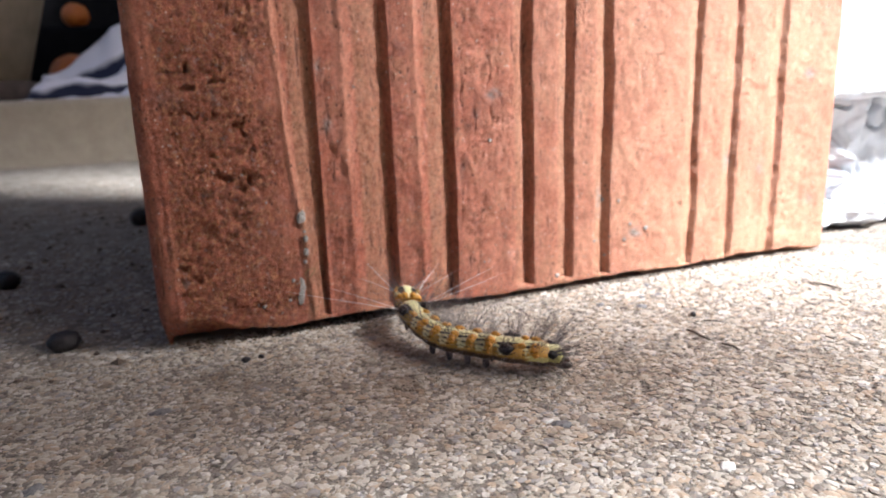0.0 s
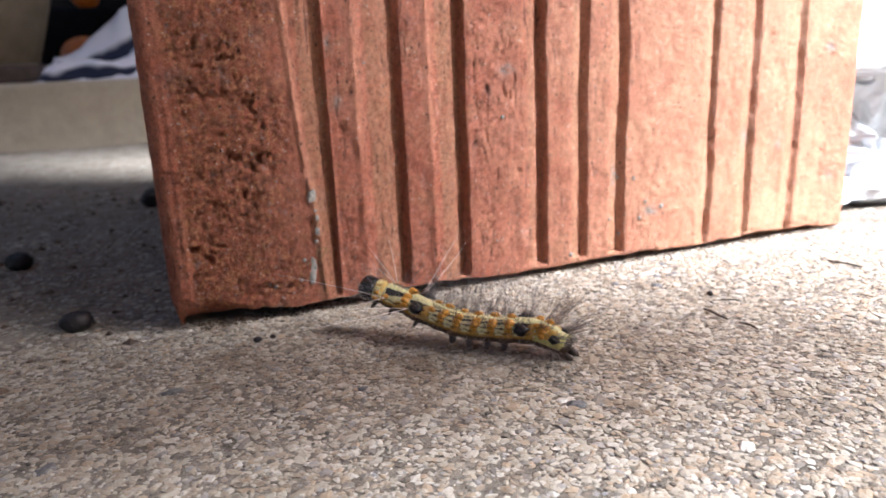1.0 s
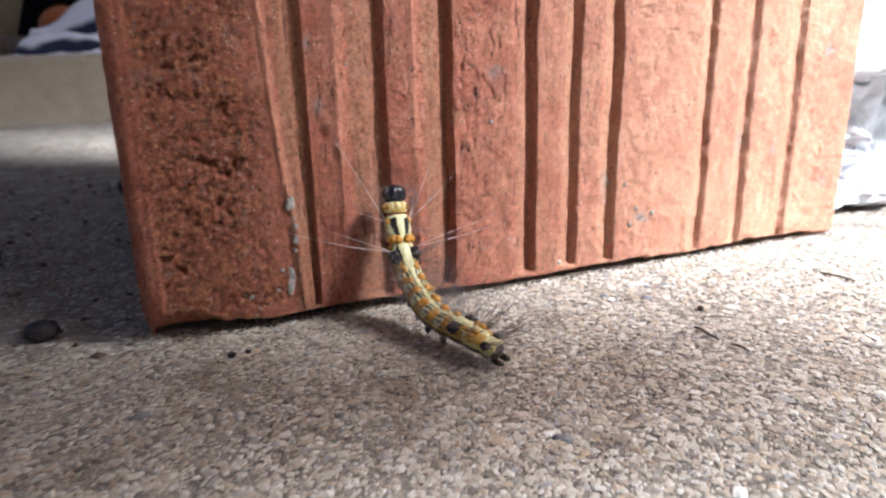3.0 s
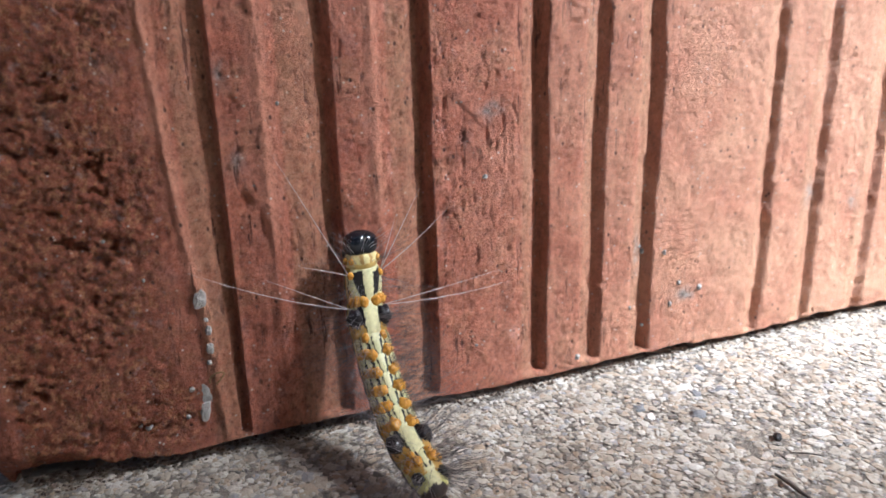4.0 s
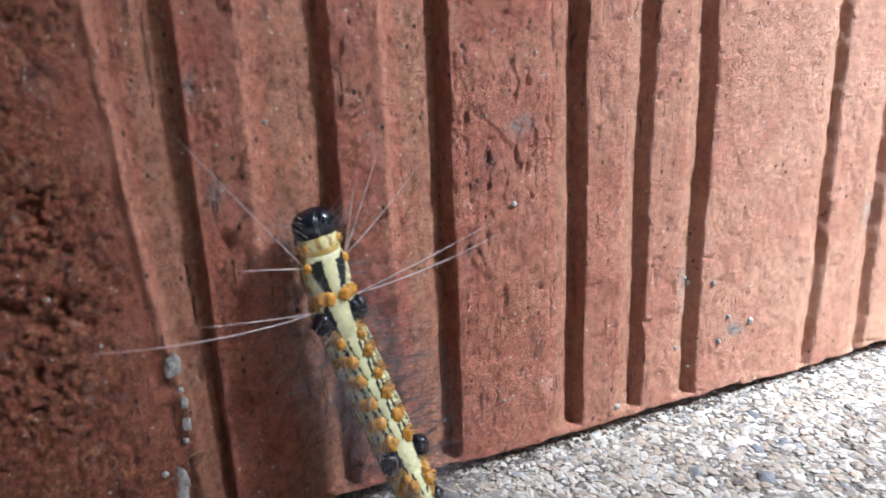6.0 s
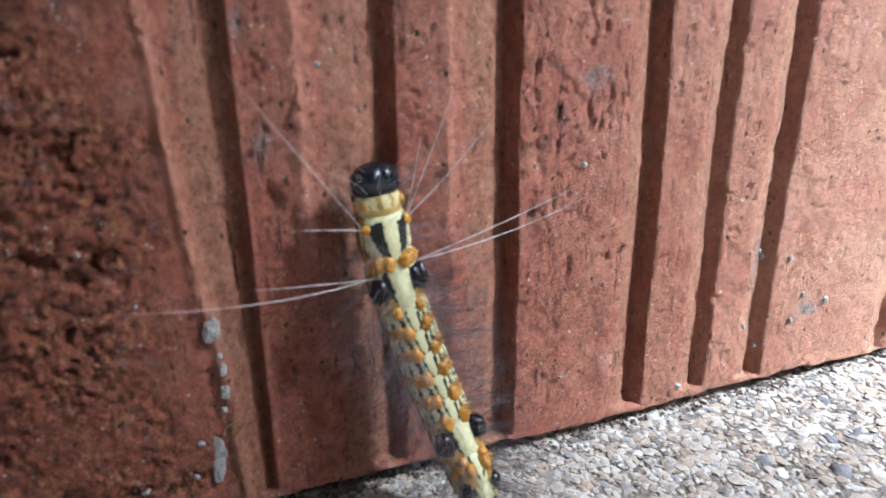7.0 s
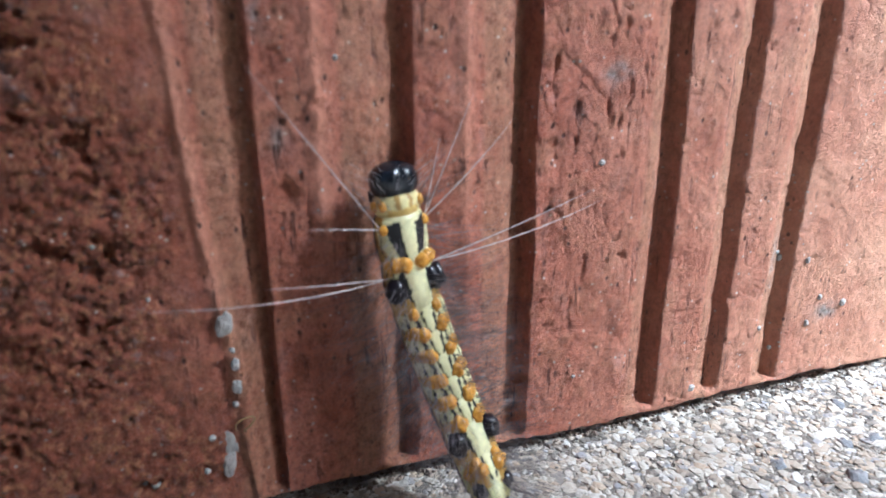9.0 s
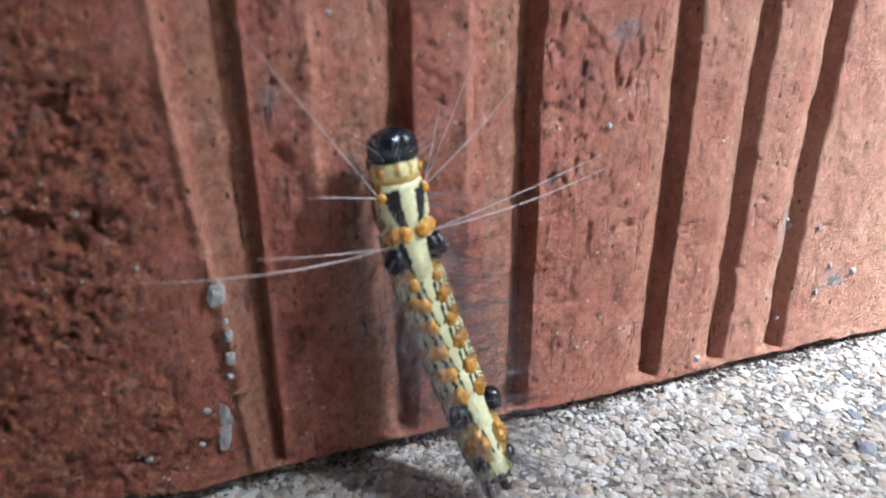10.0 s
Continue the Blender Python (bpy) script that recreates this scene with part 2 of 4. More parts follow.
def lump(rx, ry, rz, seed, rough=0.12, detail=2, centre=(0, 0, 0), freq=1.6):
    """An uneven rounded lump with radii in metres."""
    bm = bmesh.new()
    bmesh.ops.create_icosphere(bm, subdivisions=detail, radius=1.0)
    for v in bm.verts:
        k = 1 + rough * noise.noise(v.co * freq + Vector((seed * 7.3, seed * 1.7, 0))) + rough * 0.5 * noise.noise(v.co * freq * 2.7 + Vector((0, seed * 3.1, 5)))
        v.co = Vector((v.co.x * rx, v.co.y * ry, v.co.z * rz)) * k + Vector(centre)
    return bm


def tube(verts, faces, points, radii, sides=3):
    """Adds a tapered tube along points to lists of vertices and faces."""
    first = len(verts)
    for i, p in enumerate(points):
        ahead = (points[min(i + 1, len(points) - 1)] - points[max(i - 1, 0)]).normalized()
        side = ahead.cross(Vector((0.31, 0.52, 0.79))).normalized()
        other = ahead.cross(side)
        for k in range(sides):
            a = 2 * math.pi * k / sides
            verts.append(p + (side * math.cos(a) + other * math.sin(a)) * radii[i])
    for i in range(len(points) - 1):
        for k in range(sides):
            a, b = first + i * sides + k, first + i * sides + (k + 1) % sides
            faces.append((a, b, b + sides, a + sides))


def lattice(ix, iy, seed):
    """Repeatable random numbers from 0 to 1 for whole-number cells."""
    h = (ix.astype(np.int64) * 374761393 + iy.astype(np.int64) * 668265263 + seed * 982451653) & 0x7FFFFFFF
    h = ((h ^ (h >> 13)) * 1274126177) & 0x7FFFFFFF
    return ((h ^ (h >> 16)) & 0xFFFF) / 65535.0


def rough2(x, y, seed=0, octaves=3, gain=0.55):
    """Smooth noise from -1 to 1 over arrays."""
    total, size, norm = 0.0, 1.0, 0.0
    for o in range(octaves):
        ix, iy = np.floor(x), np.floor(y)
        fx, fy = x - ix, y - iy
        fx, fy = fx * fx * (3 - 2 * fx), fy * fy * (3 - 2 * fy)
        a, b = lattice(ix, iy, seed + o), lattice(ix + 1, iy, seed + o)
        c, d = lattice(ix, iy + 1, seed + o), lattice(ix + 1, iy + 1, seed + o)
        total = total + size * (2 * ((a * (1 - fx) + b * fx) * (1 - fy) + (c * (1 - fx) + d * fx) * fy) - 1)
        norm += size
        size *= gain
        x, y = x * 2.03 + 17.1, y * 2.03 + 5.7
    return total / norm


def ease(x, a, b):
    k = np.clip((x - a) / (b - a), 0, 1)
    return k * k * (3 - 2 * k)


def grid_faces(rows, columns):
    return [(i * columns + j, i * columns + j + 1, (i + 1) * columns + j + 1, (i + 1) * columns + j) for i in range(rows - 1) for j in range(columns - 1)]


def store(ob, name, values):
    layer = ob.data.attributes.new(name, "FLOAT", "POINT")
    layer.data.foreach_set("value", np.ascontiguousarray(values, dtype=np.float32).ravel())


# ---- setting ----
bm = bmesh.new()
bmesh.ops.create_grid(bm, x_segments=24, y_segments=24, size=30.0)
ground = tagged(part("ground", bm, PAVING), "sandy beige concrete paving with exposed fine aggregate", "paving", kind="structure")
ground.location = (0, 0, -0.00010)

bm = bmesh.new()
box(bm, -1.6, 1.6, 0.372, 2.2, -0.02, 0.0302, 0.003)
for v in bm.verts:
    v.co.z += 0.0012 * noise.noise(v.co * 9)
tagged(part("slab", bm, SMOOTH), "raised smooth pale concrete slab behind the brick", "slab", kind="structure")

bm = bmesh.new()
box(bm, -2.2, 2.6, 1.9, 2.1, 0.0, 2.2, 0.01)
tagged(part("wall_north", bm, GLOOM), "wall coloured near-black for the deep shade behind the cloth", "wall", kind="structure")
# Out-of-view roof, put in to keep sun off the slab and ground behind.
bm = bmesh.new()
box(bm, -0.02, 0.60, 0.0, 1.897, 0.46, 0.49, 0.003)
tagged(part("ceiling", bm, PLASTER), "plain grey plastered roof, added out of view to shade the ground behind", "ceiling", kind="structure")
# Added wall behind the camera; cuts off low sky through the opening.
bm = bmesh.new()
box(bm, -0.50, 0.42, -0.70, -0.60, -0.01, 0.80, 0.004)
tagged(part("shade_wall_yard", bm, PLASTER), "plain grey plastered wall, added unseen to block sky through the opening", "wall", kind="structure")
# Extra low wall past the view, there only to dim the fill light.
bm = bmesh.new()
box(bm, 0.60, 0.68, -0.60, 1.897, -0.01, 0.34, 0.004)
tagged(part("shade_wall_east", bm, PLASTER), "low plain grey plastered wall, added unseen to hold back low sky", "wall", kind="structure")
# Unseen wall placed to stop western sky light reaching the brick's face.
bm = bmesh.new()
box(bm, -0.42, -0.30, -0.068, 0.18, -0.01, 0.60, 0.004)
tagged(part("shade_wall_west", bm, PLASTER), "plain grey plastered wall, added unseen to keep side light off the front", "wall", kind="structure")
# Invented wall behind the camera; its soft-edged shadow darkens the brick's left.
bm = bmesh.new()
box(bm, -0.42, 0.236, -0.095, -0.070, 0.188, 0.70, 0.004)
box(bm, -0.42, -0.30, -0.095, -0.070, -0.01, 0.184, 0.004)
tagged(part("shade_wall_south", bm, PLASTER), "plain grey plastered wall over a low opening, added unseen to shade the brick's left", "wall", kind="structure")


# ---- the grooved brick ----
def brick_depth(x, z):
    """How far the brick's face lies behind its flat plane, in centimetres."""
    sway = 0.026 * rough2(z * 1.3, x * 0 + 3, 41, 2)
    xs = x + sway
    knots = [(-9, 0), (1.25, 0.0), (1.30, 0.02), (1.45, 0.0), (1.53, -0.005), (1.61, -0.035), (1.68, -0.01),
             (1.76, 0.03), (1.94, 0.05), (2.05, 0.10), (2.17, 0.15), (2.23, 0.02), (2.30, 0.01), (2.42, 0.0), (2.49, -0.005), (2.57, -0.032), (2.64, 0.0),
             (2.72, 0.03), (2.86, 0.05), (2.95, 0.10), (3.05, 0.155), (3.10, 0.0), (3.98, 0.0)]
    d = np.interp(xs, [k[0] for k in knots], [k[1] for k in knots])
    rim = np.interp(z, [0.0, 0.6, 1.4, 2.2, 3.8, 5.5], [1.10, 1.07, 1.02, 0.93, 0.83, 0.80]) + 0.012 * rough2(z * 3, z * 0, 42, 2)
    w = (x - rim) / (1.26 - rim)
    d = d + np.interp(w, [0.0, 0.10, 0.45, 0.62, 0.90, 1.0], [0.0, 0.03, 0.05, 0.09, 0.12, 0.0]) * (w > 0) * (w < 1)
    lip = np.exp(-((x - rim + 0.045) / 0.035) ** 2)
    d = d - 0.032 * lip
    d = d * ease(z, 0.06, 0.22)
    for a, b, deep, low in ((4.00, 4.29, 0.135, 0.17), (4.73, 4.96, 0.105, 0.19), (5.38, 5.62, 0.115, 0.15), (7.05, 7.25, 0.080, 0.05), (7.81, 8.04, 0.075, 0.05), (8.73, 8.99, 0.075, 0.03)):
        w = x + 0.03 * rough2(z * 0.9 + a, z * 0, 50, 2) + 0.012 * rough2(z * 5 + a, z * 0, 51, 2)
        if a > 4.5:
            cut = np.interp(w, [a - 0.05, a + 0.02, a + 0.45 * (b - a), a + 0.74 * (b - a), b - 0.02, b + 0.03], [0, 0.30, 0.66, 1.0, 0.55, 0])
        else:
            cut = np.interp(w, [a - 0.07, a - 0.01, a + 0.40 * (b - a), a + 0.72 * (b - a), b - 0.03, b + 0.02], [0, 0.16, 0.40, 0.92, 1.0, 0])
        d = d + cut * deep * ease(z + 0.05 * (x - a) / (b - a) + 0.02 * rough2(x * 9, x * 0, 52, 2), low - 0.03, low + 0.05)
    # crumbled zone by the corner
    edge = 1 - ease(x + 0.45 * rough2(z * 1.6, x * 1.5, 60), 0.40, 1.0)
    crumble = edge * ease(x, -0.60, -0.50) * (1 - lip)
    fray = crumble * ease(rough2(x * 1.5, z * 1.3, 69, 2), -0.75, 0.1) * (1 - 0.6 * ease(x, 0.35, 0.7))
    holes = rough2(x * 8.0 + 0.5 * z, z * 11 - 1.5 * x, 61, 3, 0.65)
    coarse = rough2(x * 4.1, z * 5.5, 62, 3)
    pits = rough2(x * 27, z * 33, 71, 3, 0.7)
    d = d + fray * (0.024 + 0.036 * coarse + 0.085 * ease(holes, 0.30, 0.46) * ease(coarse, -0.35, 0.25) + 0.022 * ease(pits, 0.12, 0.45)) + crumble * (0.014 * pits + 0.014 * rough2(x * 40, z * 40, 63, 2))
    # torn skin: short upright tears, pores and general roughness
    tear = rough2(x * 30 + 2 * rough2(x * 4, z * 5, 78, 2), z * 4.6, 64, 3)
    band = ease(rough2(x * 1.3, z * 0.8, 65, 2), -0.2, 0.3) * np.where((x > 3.1) & (x < 4.0), 1.0, 0.6)
    pore = rough2(x * 22, z * 20, 72, 2)
    d = d + (1 - crumble) * (0.013 * rough2(x * 8, z * 7, 66, 3) + 0.012 * rough2(x * 3.3, z * 2.7, 79, 2) + 0.005 * rough2(x * 36, z * 24 - x * 6, 67, 3, 0.7) + 0.007 * ease(rough2(x * 24, z * 19 + x * 5, 76, 3, 0.7), 0.15, 0.6) * (0.35 + 0.65 * (1 - ease(x, 3.0, 3.6))) + band * 0.022 * ease(tear, 0.46, 0.58) + 0.015 * rough2(x * 15, z * 11, 74, 4, 0.7) * ease(x, 3.08, 3.14) * (1 - ease(x + 0.25 * rough2(z * 1.5, x, 75, 2), 3.35, 3.6)) + 0.018 * ease(pore, 0.50, 0.64))
    d = d + 0.012 * rough2(x * 0.6, z * 0.5, 68, 2)
    # a smooth flake with a torn V-shaped lower edge
    tip = 2.74 + 0.95 * np.abs(x - 3.63) + 0.05 * rough2(x * 9, z * 0, 73, 3)
    flake = ease(z, tip, tip + 0.03) * (1 - ease(z, 3.25, 3.6)) * ease(x, 3.2, 3.3) * (1 - ease(x, 3.88, 3.95))
    d = d - 0.011 * flake
    # larger chips: centre, reach, depth
    for cx, cz, rx, rz, deep in ((3.64, 2.70, 0.018, 0.10, 0.06), (3.93, 2.95, 0.02, 0.14, 0.05), (3.22, 2.98, 0.02, 0.14, 0.05), (3.52, 1.55, 0.022, 0.16, 0.05), (3.42, 1.2, 0.02, 0.12, 0.04),
                                 (3.80, 0.95, 0.05, 0.15, 0.04), (3.45, 1.02, 0.22, 0.025, 0.035), (3.25, 2.45, 0.09, 0.10, 0.045), (3.2, 1.95, 0.07, 0.16, 0.04), (1.42, 2.30, 0.07, 0.09, 0.07), (1.55, 2.05, 0.06, 0.10, 0.06),
                                 (0.28, 0.95, 0.02, 0.28, 0.06), (0.62, 0.90, 0.018, 0.18, 0.05), (6.1, 1.9, 0.02, 0.12, 0.03), (6.5, 2.7, 0.08, 0.03, 0.02), (8.5, 2.2, 0.03, 0.1, 0.03), (9.6, 0.95, 0.12, 0.10, 0.035), (9.5, 3.05, 0.16, 0.14, 0.02)):
        r = ((x - cx + 0.03 * rough2(z * 7, x * 4, 70)) / rx) ** 2 + ((z - cz) / rz) ** 2
        r = r * (1 + 0.9 * rough2(x * 26, z * 15, 77, 3, 0.7))
        d = d + 0.55 * deep * np.exp(-r * 1.4) * (1 - crumble * 0.5)
    return d, crumble


def grooved_brick():
    lo, hi, back = -0.83, 10.2, 6.5
    xs = np.concatenate([np.arange(-0.60, 4.1, 0.014), np.arange(4.1, hi - 0.05, 0.021)])
    prof = [(lo + 0.02, FACE + back, 0), (lo + 0.01, FACE + 4.0, 0), (lo, FACE + 1.5, 0), (lo, FACE + 0.9, 0), (lo, FACE + 0.5, 0), (lo + 0.005, FACE + 0.27, 0.2), (lo + 0.02, FACE + 0.17, 0.4), (lo + 0.06, FACE + 0.09, 0.6), (lo + 0.11, FACE + 0.045, 0.8), (lo + 0.16, FACE + 0.02, 1), (lo + 0.185, FACE + 0.022, 1), (lo + 0.205, FACE + 0.015, 1)]
    prof += [(x, FACE, 1) for x in xs]
    prof += [(hi - 0.02, FACE + 0.015, 1), (hi + 0.03, FACE + 0.05, 0.5), (hi + 0.05, FACE + 0.12, 0.2), (hi + 0.05, FACE + 0.6, 0), (hi + 0.04, FACE + 3, 0), (hi + 0.03, FACE + back, 0)]
    zs = np.concatenate([[-0.05, -0.03, -0.01, 0.01, 0.03, 0.05], np.arange(0.07, 4.9, 0.020), np.linspace(5.0, 27.0, 50)])
    px, py, front = (np.array(c) for c in zip(*prof))
    X, Z = np.meshgrid(px, zs)
    Y, F = np.broadcast_to(py, X.shape).copy(), np.broadcast_to(front, X.shape)
    depth, crumble = brick_depth(X, Z)
    skin = 0.012 * rough2(Y * 6, Z * 6, 80, 3) * (1 - F)
    under = 0.0 + 0.04 * rough2(X * 1.7, X * 0, 81, 3) + 0.03 * rough2(X * 6, X * 0, 82, 2)
    tuck = np.clip(under + 0.06 - Z, 0, None) / 0.12
    reach = 0.40 * (1 - ease(X + 0.25 * rough2(X * 3, X * 0, 87, 2), -0.55, 0.75)) + 0.02
    chipped = np.clip((reach + 0.05 * rough2(X * 9, Z * 3, 88, 3) - Z) / reach, 0, 1.2) * (X < 1.2)
    Y = Y + F * (depth * (1 - 0.5 * np.clip(chipped, 0, 1)) + 0.20 * tuck ** 1.6 + 0.42 * chipped ** 1.2)
    X = X + (1 - F) * (np.where(X < 4, 1, -1) * (skin + 0.05 * tuck ** 1.6 + 0.10 * chipped ** 1.2))
    gap = (0.115 + 0.035 * rough2(X * 2.4, X * 0, 86, 3)) * (1 - ease(X + 0.2 * rough2(X * 3, X * 0, 84, 2), 2.3, 3.1)) * (0.25 * np.maximum(ease(X, -0.75, -0.5), F) + 0.75 * ease(X, -0.4, 1.5)) + (0.03 + 0.05 * ease(rough2(X * 1.7, X * 0, 85, 3), -0.35, 0.45)) * ease(X, 2.2, 2.8) * (1 - ease(X, 9.3, 9.8))
    Z = np.where(Z < 0.2, gap + (Z + 0.05) / 0.25 * (0.2 - gap) - 0.05 * (gap < 0.01) * (1 - (Z + 0.05) / 0.25), Z)
    Zb = Z + np.where(Z < 0.2, 0.016 * (1 + rough2(X * 2.3, X * 0 + 9, 83, 3)) * (1 - Z / 0.2), 0)
    rows, cols = X.shape
    verts = np.stack([X, Y, Zb], -1).reshape(-1, 3) * C
    faces = grid_faces(rows, cols)
    faces.append(tuple(range(cols)))
    faces.append(tuple(reversed(range((rows - 1) * cols, rows * cols))))
    faces += [(i * cols + cols - 1, i * cols, (i + 1) * cols, (i + 1) * cols + cols - 1) for i in range(rows - 1)]
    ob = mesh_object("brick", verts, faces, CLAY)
    strips = sum(ease(X, a, a + 0.06) * (1 - ease(X, b - 0.05, b)) * k for a, b, k in ((0.92, 1.26, 0.8), (1.74, 2.18, 0.75), (2.68, 3.05, 0.8), (4.0, 4.2, 0.7), (4.70, 4.90, 0.8), (5.34, 5.56, 0.9), (7.0, 7.18, 0.7), (7.70, 7.96, 0.9), (8.60, 8.92, 0.9)))
    store(ob, "dust", strips * 0.7)
    rim = np.interp(Z, [0.0, 0.6, 1.4, 2.2, 3.8, 5.5], [1.10, 1.07, 1.02, 0.93, 0.83, 0.80])
    # Bands along the lip and two ridges that take the painted light.
    pale = np.exp(-((X - rim + 0.05) / 0.06) ** 2) * ease(Z, 0.9, 1.7) + 0.7 * np.exp(-((X - 1.62) / 0.085) ** 2) * ease(Z, 1.6, 2.2) + 0.7 * np.exp(-((X - 2.57) / 0.08) ** 2) * ease(Z, 1.6, 2.2)
    store(ob, "pale", np.clip(pale * F * 0.8, 0, 1.0))
    # Mask grows with x, painting in the stronger light at that end.
    store(ob, "lit_end", 0.92 * ease(X + 0.7 * rough2(X * 0.9, Z * 0.8, 91, 3), 2.6, 7.2) * F)
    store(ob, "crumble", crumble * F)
    store(ob, "wear", (1 - crumble) * (1 - 0.7 * ease(X, 5.2, 6.2)))
    spots = ((0.47, 3.43, 0.10, 0.10), (-0.42, 3.0, 0.12, 0.14), (0.05, 3.1, 0.06, 0.12), (1.38, 2.64, 0.05, 0.08), (1.32, 3.35, 0.05, 0.10), (3.70, 2.93, 0.12, 0.08), (7.9, 1.7, 0.10, 0.14), (8.6, 1.6, 0.08, 0.12), (9.55, 3.05, 0.12, 0.08), (6.1, 0.75, 0.16, 0.08), (9.75, 0.95, 0.12, 0.08), (5.45, 1.3, 0.06, 0.2))
    fuzz = 0.5 + 0.8 * rough2(X * 14, Z * 14, 90, 3)
    store(ob, "smear", np.clip(sum(np.exp(-((X - a) / b) ** 2 - ((Z - c) / d) ** 2) for a, c, b, d in spots) * fuzz, 0, 0.85))
    return tagged(ob, "weathered red clay brick with deep vertical grooves, standing on end", "brick")


BRICK = grooved_brick()

for x, z, rx, rz, turn in ((0.955, 1.53, 0.045, 0.075, 0.3), (0.985, 1.34, 0.018, 0.02, 0), (0.995, 1.25, 0.022, 0.04, 0.1), (0.99, 1.08, 0.03, 0.045, 0), (0.97, 0.95, 0.02, 0.02, 0), (0.91, 0.655, 0.065, 0.10, -0.1), (0.89, 0.49, 0.04, 0.09, 0.2), (0.80, 0.72, 0.022, 0.022, 0), (0.74, 0.46, 0.02, 0.02, 0), (0.42, 0.42, 0.026, 0.03, 0), (0.35, 0.44, 0.016, 0.016, 0), (4.70, 0.245, 0.035, 0.03, 0), (5.36, 0.70, 0.018, 0.02, 0), (3.5, 0.62, 0.014, 0.014, 0), (6.0, 0.9, 0.02, 0.026, 0), (5.56, 1.30, 0.022, 0.03, 0), (5.50, 1.36, 0.02, 0.02, 0), (5.585, 0.44, 0.018, 0.018, 0), (5.78, 1.28, 0.018, 0.03, 0), (5.9, 0.66, 0.02, 0.028, 0), (6.3, 0.8, 0.03, 0.03, 0), (3.62, 2.32, 0.025, 0.02, 0), (3.2, 0.5, 0.014, 0.014, 0), (1.75, 3.1, 0.016, 0.016, 0), (0.3, 2.1, 0.014, 0.014, 0), (0.55, 1.75, 0.012, 0.016, 0)):
    d = float(brick_depth(np.array([x]), np.array([z]))[0][0])
    bm = lump(rx * 1.1 * C, 0.020 * C, rz * 1.1 * C, x * 9 + z, 0.32, 4, freq=1.7)
    speck = part("mortar_speck", bm, MORTAR, BRICK, "dried pale mortar splash")
    speck.matrix_basis = pose(x * C, (FACE + d) * C, z * C, 0, math.degrees(turn), 0)


loop, loop_faces = [], []
tube(loop, loop_faces, [Vector((1.00 + 0.07 * math.sin(k * 0.55) + 0.02 * k / 9, FACE - 0.03 - 0.03 * math.sin(k * 0.35), 0.74 + 0.12 * math.sin(k * 0.33))) * C for k in range(10)], [0.006 * C] * 10, 5)
tagged(mesh_object("straw", loop, loop_faces, STRAW), "tiny curled straw fibre clinging to the brick", "straw")


# ---- sand grains of the exposed aggregate ----
def sand_grains():
    rng = np.random.default_rng(4)
    bm = bmesh.new()
    bmesh.ops.create_icosphere(bm, subdivisions=1, radius=1.0)
    ball = np.array([v.co for v in bm.verts])
    tris = np.array([[v.index for v in f.verts] for f in bm.faces])
    bm.free()
    near = [(-4.6, 10.5, 2.8, 9.3, 860), (-6.0, -0.4, 9.3, 16.0, 300), (10.4, 14.0, 7.0, 11.0, 150), (-9.0, -1.0, 16.0, 30.0, 60)]
    spots = []
    for x0, x1, y0, y1, per in near:
        n = int((x1 - x0) * (y1 - y0) * per)
        spots.append(np.column_stack([rng.uniform(x0, x1, n), rng.uniform(y0, y1, n)]))
    spots = np.concatenate(spots)
    n = len(spots)
    size = 0.018 + 0.052 * rng.random(n) ** 2.0 + 0.060 * (rng.random(n) > 0.965) * rng.random(n)
    shape = size[:, None] * np.column_stack([rng.uniform(0.8, 1.5, n), rng.uniform(0.65, 1.15, n), rng.uniform(0.22, 0.42, n)])
    verts = ball[None] * (1 + rng.uniform(-0.22, 0.22, (n, len(ball), 1))) * shape[:, None]
    a, b = rng.uniform(0, 6.28, n), rng.uniform(-0.22, 0.22, n)
    ca, sa, cb, sb = np.cos(a)[:, None], np.sin(a)[:, None], np.cos(b)[:, None], np.sin(b)[:, None]
    x, y, z = verts[..., 0], verts[..., 1], verts[..., 2]
    x, z = x * cb - z * sb, x * sb + z * cb
    x, y = x * ca - y * sa, x * sa + y * ca
    sink = rng.uniform(-0.014, 0.009, n) - shape[:, 2] + 0.007 * rough2(spots[:, 0] * 0.9, spots[:, 1] * 0.9, 5, 2)
    verts = np.stack([x + spots[:, 0:1], y + spots[:, 1:2], z + sink[:, None]], -1).reshape(-1, 3) * C
    faces = (tris[None] + (np.arange(n) * len(ball))[:, None, None]).reshape(-1, 3)
    ob = mesh_object("sand_grain", verts, faces.tolist(), GRAINS, smooth=False)
    return tagged(ob, "fine multicoloured sand grains set in the concrete", "sand", kind="stuff")


sand_grains()


